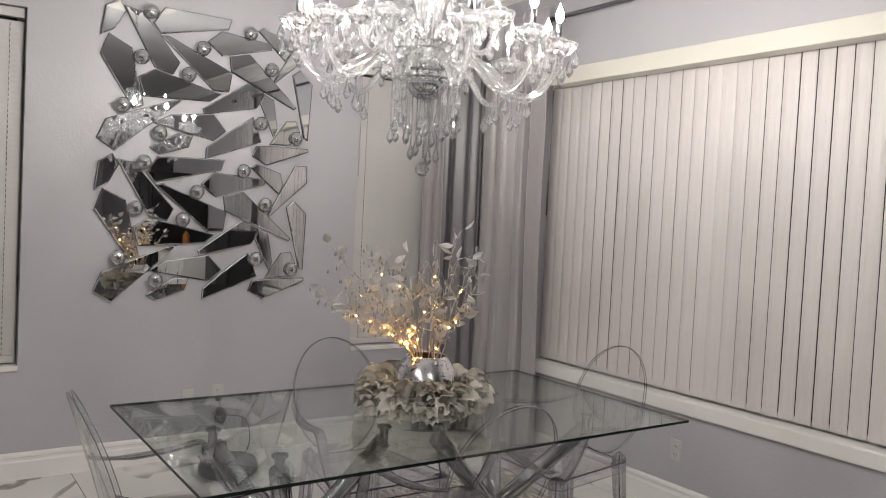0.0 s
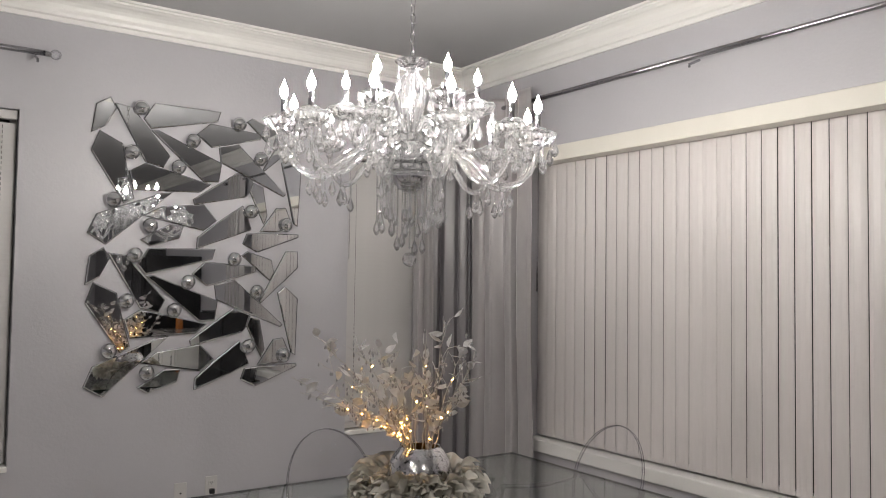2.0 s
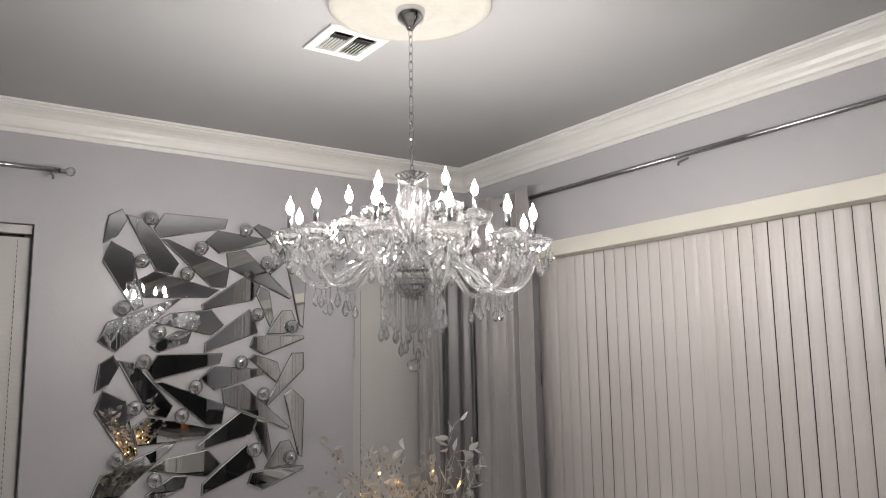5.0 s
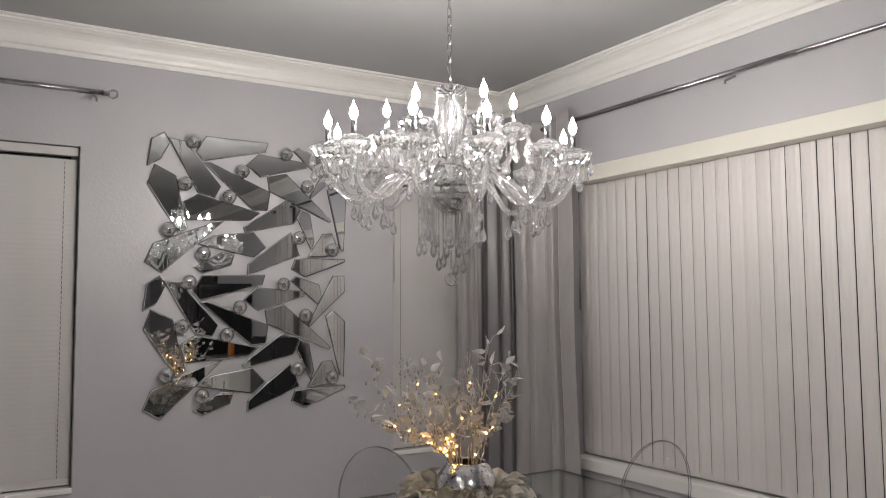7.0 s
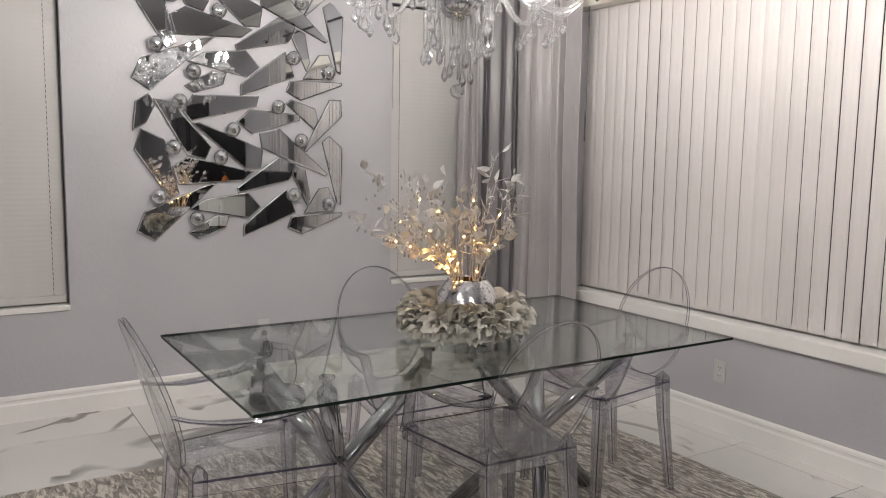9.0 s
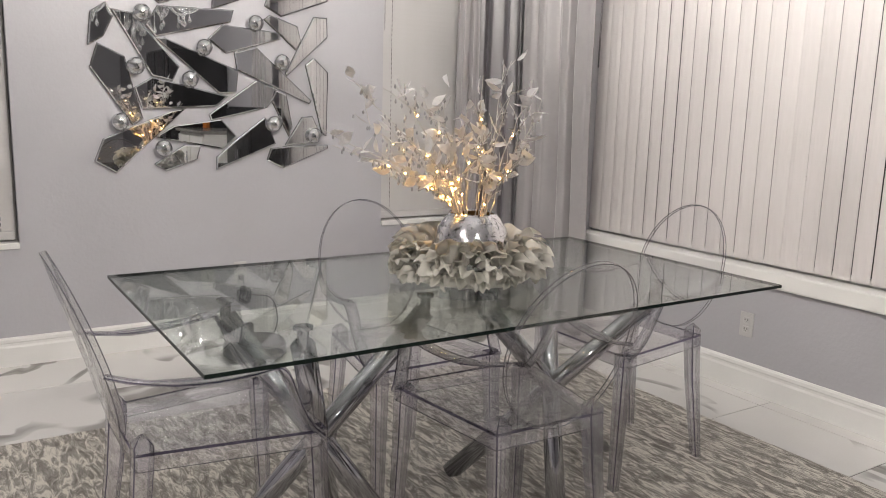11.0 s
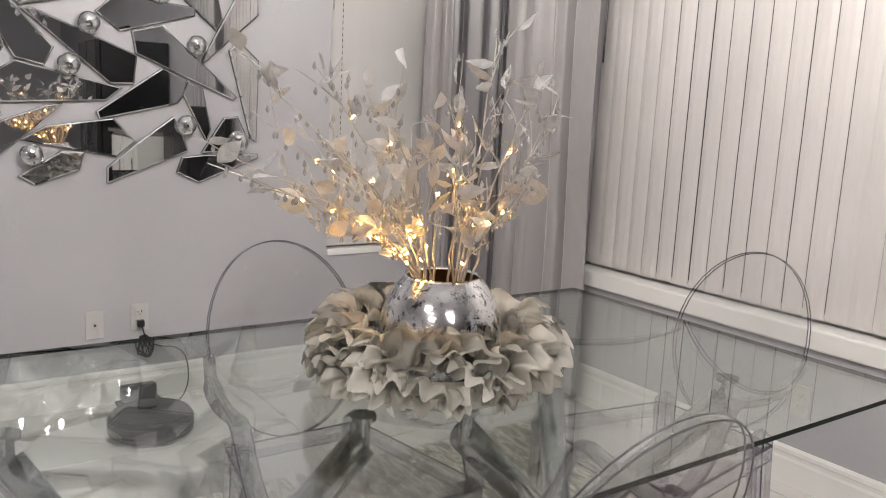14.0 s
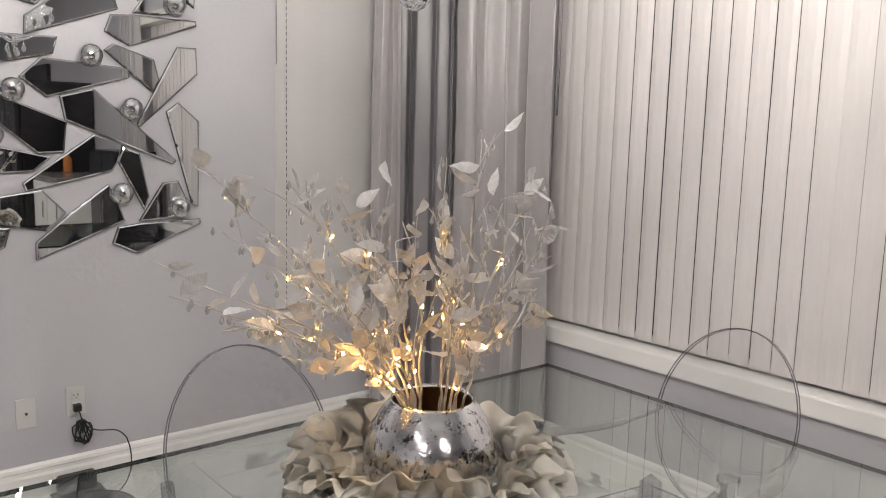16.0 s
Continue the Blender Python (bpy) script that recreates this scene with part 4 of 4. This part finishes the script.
def petal_mesh(seed):
    """A fan-shaped petal, cupped at its root, with a thick rim that curls to and fro in soft ruffles."""
    rnd = random.Random(seed)
    bm = B()
    nu, nv = 44, 9
    waves, ph, ph2 = rnd.uniform(3.0, 4.2), rnd.uniform(0, 6.28), rnd.uniform(0, 6.28)
    cup, reach, spread = rnd.uniform(0.006, 0.014), rnd.uniform(0.058, 0.068), radians(rnd.uniform(66, 84))
    grid = []
    for j in range(nv + 1):
        v = j / nv
        row = []
        for i in range(nu + 1):
            u = 2 * i / nu - 1
            th = spread * u
            wave = math.sin(math.pi * waves * u + ph)
            r = reach * (0.12 + 0.88 * v) * (1 - 0.34 * u ** 4 + 0.04 * v * math.sin(2.3 * math.pi * u + ph2))
            curl = (0.0098 * v ** 1.8 + 0.002 * v) * wave * (1 - 0.35 * u * u)
            y = cup * math.sin(math.pi * v) + curl - 0.013 * v ** 4 + 0.010 * u * u * v
            row.append(bm.verts.new((r * math.sin(th), y, r * math.cos(th) - 0.006 * v ** 6)))
        grid.append(row)
    for a, b in zip(grid, grid[1:]):
        for k in range(nu):
            bm.faces.new((a[k], a[k + 1], b[k + 1], b[k]))
    bmesh.ops.solidify(bm, geom=bm.faces[:], thickness=0.0034)
    return mesh_of("petal", bm, PETAL, True)


petals = [petal_mesh(k) for k in range(9)]
rnd = random.Random(11)
for b, count, size in ((-30, 18, 0.62), (-6, 19, 0.86), (18, 18, 1.0), (42, 17, 1.08), (66, 16, 1.22), (90, 14, 1.34), (114, 11, 1.38)):
    for k in range(count):
        a = 2 * math.pi * (k + rnd.uniform(-0.35, 0.35)) / count
        bb = radians(b + rnd.uniform(-9, 9))
        rr = 0.175 + 0.021 * math.cos(bb)
        p = Vector((rr * math.cos(a), rr * math.sin(a), 0.055 + 0.028 * math.sin(bb)))
        el = radians(14 + 0.62 * math.degrees(bb))
        d = Vector((math.cos(el) * math.cos(a), math.cos(el) * math.sin(a), math.sin(el)))
        tangent = Vector((-math.sin(a), math.cos(a), 0))
        up = d.cross(tangent)
        q = Matrix((tangent, up, d)).transposed().to_4x4()
        sc = size * rnd.uniform(0.85, 1.12)
        mm = Matrix.Translation(p) @ q @ pose(0, 0, 0, rnd.uniform(-16, 12), rnd.uniform(-12, 12), rnd.uniform(-55, 55)) @ Matrix.Diagonal((sc, sc, sc, 1))
        pm = rnd.choice(petals)
        lift = max(0.0, 0.004 - min((mm @ v.co).z for v in pm.vertices))
        part("petal", pm, PETAL, wreath, at=Matrix.Translation((0, 0, lift)) @ mm)


# ---- lighted branches ----
def leaf_mesh(seed):
    rnd = random.Random(seed)
    bm = B()
    n = 7
    rows = []
    for j in range(n + 1):
        v = j / n
        w = 0.0155 * math.sin(math.pi * min(1, (v * 0.96 + 0.03) ** 0.8)) ** 1.15
        bend = 0.005 * math.sin(2.2 * v + seed) + 0.0012 * (j % 2)
        rows.append([bm.verts.new((t * w, bend + 0.18 * abs(t) * w, 0.060 * v - 0.006 * abs(t) * v * (1 - v))) for t in (-1, -0.5, 0, 0.5, 1)])
    for a, b in zip(rows, rows[1:]):
        for k in range(4):
            bm.faces.new((a[k], a[k + 1], b[k + 1], b[k]))
    bmesh.ops.solidify(bm, geom=bm.faces[:], thickness=0.0006)
    return mesh_of("leaf", bm, LEAF)


leaves = [leaf_mesh(k) for k in range(4)]
bm = B()
lathe(bm, [(0.0005, 0.0), (0.0035, -0.006), (0.0042, -0.010), (0.0008, -0.0145)], 6)
bead_mesh = mesh_of("crystal_bead", bm, BEAD_GLASS)
bm = B()
lathe(bm, [(0.0, 0.0), (0.0014, 0.001), (0.0018, 0.003), (0.0011, 0.0075), (0.0, 0.0085)], 8)
fairy_mesh = mesh_of("fairy_bulb", bm, FAIRY_M, True)


def branch(side, depth, height, seed):
    """One stem from the vase's mouth to a tip that lies side, depth and height away, with twigs, leaves, beads and lights."""
    rnd = random.Random(seed)
    t = thing("lighted_branch", pose(VX, VY, TZ + 0.16), "silver leafy branch with crystal beads and warm fairy lights", "decorative branch", "branches in the vase")
    tip = ACROSS * side + TOWARDS * depth
    flat = tip.normalized()
    p0 = flat * rnd.uniform(0.025, 0.05)
    p3 = tip + Vector((0, 0, height))
    wob = Vector((rnd.uniform(-0.025, 0.025), rnd.uniform(-0.025, 0.025), 0))
    main = bezier(p0, p0 + flat * 0.02 + Vector((0, 0, 0.10 + 0.15 * height)), p0.lerp(p3, 0.62) + Vector((0, 0, 0.035)) + wob, p3, 16)
    main = [p + Vector((rnd.uniform(-1, 1), rnd.uniform(-1, 1), rnd.uniform(-1, 1))) * 0.0030 for p in main]
    part("stem", tube(B(), main, [0.0026 - 0.0017 * i / 16 + 0.0004 * (i % 2) for i in range(17)], 5), TWIG, t)
    lines = [main]
    for k in range(6):
        i = rnd.randint(5, 14)
        out = (main[min(i + 2, 16)] - main[i]).normalized()
        way = (out + Vector((rnd.uniform(-1, 1), rnd.uniform(-1, 1), rnd.uniform(-0.4, 0.7))) * 0.75).normalized()
        ln = rnd.uniform(0.04, 0.11)
        s, e = main[i], main[i] + way * ln
        side_line = bezier(s, s.lerp(e, 0.35) + out * 0.01, s.lerp(e, 0.7) + Vector((0, 0, 0.006)), e, 5)
        part("twig", tube(B(), side_line, [0.0015 - 0.0007 * j / 5 for j in range(6)], 4), TWIG, t)
        lines.append(side_line)
    for line in lines:
        n = len(line) - 1
        for j, p in enumerate(line):
            f = j / n
            if line is main and 0.2 < f < 0.8 and rnd.random() < 0.17:
                part("fairy_bulb", fairy_mesh, FAIRY_M, t, at=Matrix.Translation(p + Vector((rnd.uniform(-0.004, 0.004), rnd.uniform(-0.004, 0.004), 0))) @ pose(0, 0, 0, rnd.uniform(-60, 60), rnd.uniform(-60, 60), 0))
            if line is main and f < 0.3:
                continue
            if rnd.random() < (0.24 if line is main else (0.42 if j in (2, n) else 0.0)):
                way = Vector((rnd.uniform(-1, 1), rnd.uniform(-1, 1), rnd.uniform(-0.2, 1))).normalized()
                s = rnd.uniform(0.7, 1.05)
                part("leaf", rnd.choice(leaves), LEAF, t, at=Matrix.Translation(p) @ way.to_track_quat("Z", "Y").to_matrix().to_4x4() @ pose(0, 0, 0, 0, 0, rnd.uniform(0, 360)) @ Matrix.Diagonal((s, s, s, 1)))
            if rnd.random() < 0.45:
                part("crystal_bead", bead_mesh, BEAD_GLASS, t, at=Matrix.Translation(p + Vector((rnd.uniform(-0.008, 0.008), rnd.uniform(-0.008, 0.008), -0.002))))
    return t


TOWARDS = Vector((math.cos(VIEW), math.sin(VIEW), 0))
ACROSS = Vector((-TOWARDS.y, TOWARDS.x, 0))
SPRAY = ((-0.46, 0.02, 0.29), (-0.42, 0.08, 0.25), (-0.37, -0.06, 0.34), (-0.34, 0.04, 0.41), (-0.24, 0.10, 0.43), (-0.16, -0.10, 0.39), (-0.33, 0.14, 0.23),
         (-0.25, 0.15, 0.17), (-0.11, 0.12, 0.36), (-0.05, -0.12, 0.34), (0.02, 0.12, 0.30), (0.02, -0.04, 0.46), (0.08, -0.06, 0.51), (0.09, 0.10, 0.40),
         (0.16, -0.02, 0.43), (0.19, 0.06, 0.36), (0.18, -0.10, 0.29), (0.13, 0.14, 0.22), (-0.22, -0.14, 0.28), (-0.13, 0.15, 0.22))
for k, (side, depth, h) in enumerate(SPRAY):
    branch(side, depth, h, 31 + k)

# ---- rug and floor ----
bm = B()
nx, ny = 120, 96
grid = []
for j in range(ny + 1):
    row = []
    for i in range(nx + 1):
        x, y = 0.05 + 3.05 * i / nx, 1.28 + 2.445 * j / ny
        edge = i in (0, nx) or j in (0, ny)
        z = 0.003 if edge else 0.0125 + 0.002 * noise.noise(Vector((x * 9, y * 26, 0)))
        w = 0.004 * noise.noise(Vector((x * 5, y * 5, 3))) if edge else 0
        row.append(bm.verts.new((x + w, y + w, z)))
    grid.append(row)
for a, b in zip(grid, grid[1:]):
    for k in range(nx):
        bm.faces.new((a[k], a[k + 1], b[k + 1], b[k]))
solo("rug", bm, RUG, "grey and cream streaked low-pile rug under the table", "rug", True)

floor = solo("floor", box(B(), X0 - 0.16, XW + 0.16, Y0 - 0.16, YW + 0.16, -0.12, -0.003), GROUT, "white marble tile floor with grey veins", "floor", kind="structure")
TW, TL = 0.605, 1.21
tile_cache = {}


def tile(x0, x1, y0, y1):
    key = (round(x1 - x0, 3), round(y1 - y0, 3))
    if key not in tile_cache:
        w, h = key
        tile_cache[key] = mesh_of("tile", box(B(), -w / 2, w / 2, -h / 2, h / 2, -0.0025, 0.0, 0.0008), MARBLE)
    part("tile", tile_cache[key], MARBLE, floor, at=pose((x0 + x1) / 2, (y0 + y1) / 2, 0))


for col in range(-1, 6):
    x1 = 3.43 - TL * col
    x0, x1 = max(X0, x1 - TL) + 0.0018, min(XW, x1) - 0.0018
    if x1 - x0 < 0.02:
        continue
    y = 2.04 + (0.0, 0.0, 0.303, -0.15, 0.2, 0.1, 0.3)[col + 1] - TW * 12
    while y < YW:
        a, b = max(Y0, y) + 0.0018, min(YW, y + TW) - 0.0018
        if b - a > 0.02:
            tile(x0, x1, a, b)
        y += TW

# ---- the house behind ----
BLACKWARE = mat("black_steel_front", (0.02, 0.02, 0.022), 0.2, 0.3, var=0.15, scale=8)
CABINET = mat("white_cabinet", (0.72, 0.71, 0.69), 0.4, var=0.03)
COUNTER = mat("grey_stone_counter", (0.22, 0.21, 0.2), 0.2, var=0.3, scale=25)
AMBER = mat("amber_bottle", (0.42, 0.14, 0.03), 0.15, 0.0, var=0.1)


def cabinet(y0, y1):
    t = thing("base_cabinet", pose(3.21, (y0 + y1) / 2, 0), "white panelled base cabinet along the wall", "cabinet", "base cabinets")
    h = (y1 - y0) / 2
    part("body", box(B(), -0.28, 0.318, -h + 0.002, h - 0.002, 0.002, 0.87), CABINET, t)
    d = part("door", box(B(), -0.302, -0.281, -h + 0.02, h - 0.02, 0.12, 0.84, 0.004), CABINET, t)
    part("panel", box(B(), -0.31, -0.302, -h + 0.09, h - 0.09, 0.2, 0.76, 0.004), CABINET, d)
    part("handle", tube(B(), [(-0.325, h - 0.05, 0.5), (-0.325, h - 0.05, 0.66)], 0.006, 8), CHROME, d)
    return t


for k in range(2):
    cabinet(-0.98 + 0.5 * k, -0.48 + 0.5 * k)
solo("worktop", box(B(), 2.88, XW - 0.003, -0.985, 0.025, 0.872, 0.91, 0.004), COUNTER, "grey stone worktop on the base cabinets", "worktop")
fr = thing("refrigerator", pose(3.16, -1.46, 0), "tall black steel refrigerator beside the cabinets", "refrigerator")
part("body", box(B(), -0.33, 0.36, -0.46, 0.46, 0.03, 1.82, 0.01), BLACKWARE, fr)
for y0 in (-0.455, 0.005):
    d = part("door", box(B(), -0.38, -0.332, y0, y0 + 0.45, 0.06, 1.8, 0.012), BLACKWARE, fr)
    part("handle", tube(B(), [(-0.41, y0 + (0.4 if y0 < 0 else 0.05), 0.7), (-0.41, y0 + (0.4 if y0 < 0 else 0.05), 1.5)], 0.011, 10), STEEL, d)
bt = thing("soap_bottle", pose(3.2, -0.82, 0.911), "amber glass pump bottle on the worktop", "bottle")
part("body", lathe(B(), [(0, 0), (0.04, 0), (0.042, 0.01), (0.042, 0.14), (0.02, 0.165), (0.016, 0.18), (0, 0.18)], 20), AMBER, bt, smooth=True)
part("pump", tube(B(), [(0, 0, 0.18), (0, 0, 0.22), (-0.035, 0, 0.222)], 0.006, 8), BLACK, bt)
# Added dark panel, never in direct view, only for mirror reflections.
pn = thing("dark_panel_door", pose(XW, -3.2, 0), "unseen dark panel added to darken the mirrors' reflections", "door")
part("leaf", box(B(), -0.05, -0.004, -0.55, 0.55, 0.004, 2.1, 0.006), BLACKWARE, pn)
# Added black box with doors, out of view, so mirror shards reflect black.
tc = thing("black_cabinet", pose(3.3, 0.6, 0), "unseen black cabinet added to darken the mirrors' reflections", "cabinet")
part("body", box(B(), -0.17, 0.15, -0.36, 0.36, 0.03, 1.18, 0.006), BLACKWARE, tc)
for y0 in (-0.355, 0.005):
    d = part("door", box(B(), -0.192, -0.172, y0, y0 + 0.35, 0.06, 1.16, 0.004), BLACKWARE, tc)
    part("handle", tube(B(), [(-0.205, y0 + (0.32 if y0 < 0 else 0.03), 0.55), (-0.205, y0 + (0.32 if y0 < 0 else 0.03), 0.75)], 0.006, 8), CHROME, d)
for fx in (-0.14, 0.12):
    for fy in (-0.32, 0.32):
        part("foot", lathe(B(), [(0, 0), (0.015, 0), (0.02, 0.03), (0, 0.03)], 12, centre=(fx, fy, 0.001)), BLACKWARE, tc)
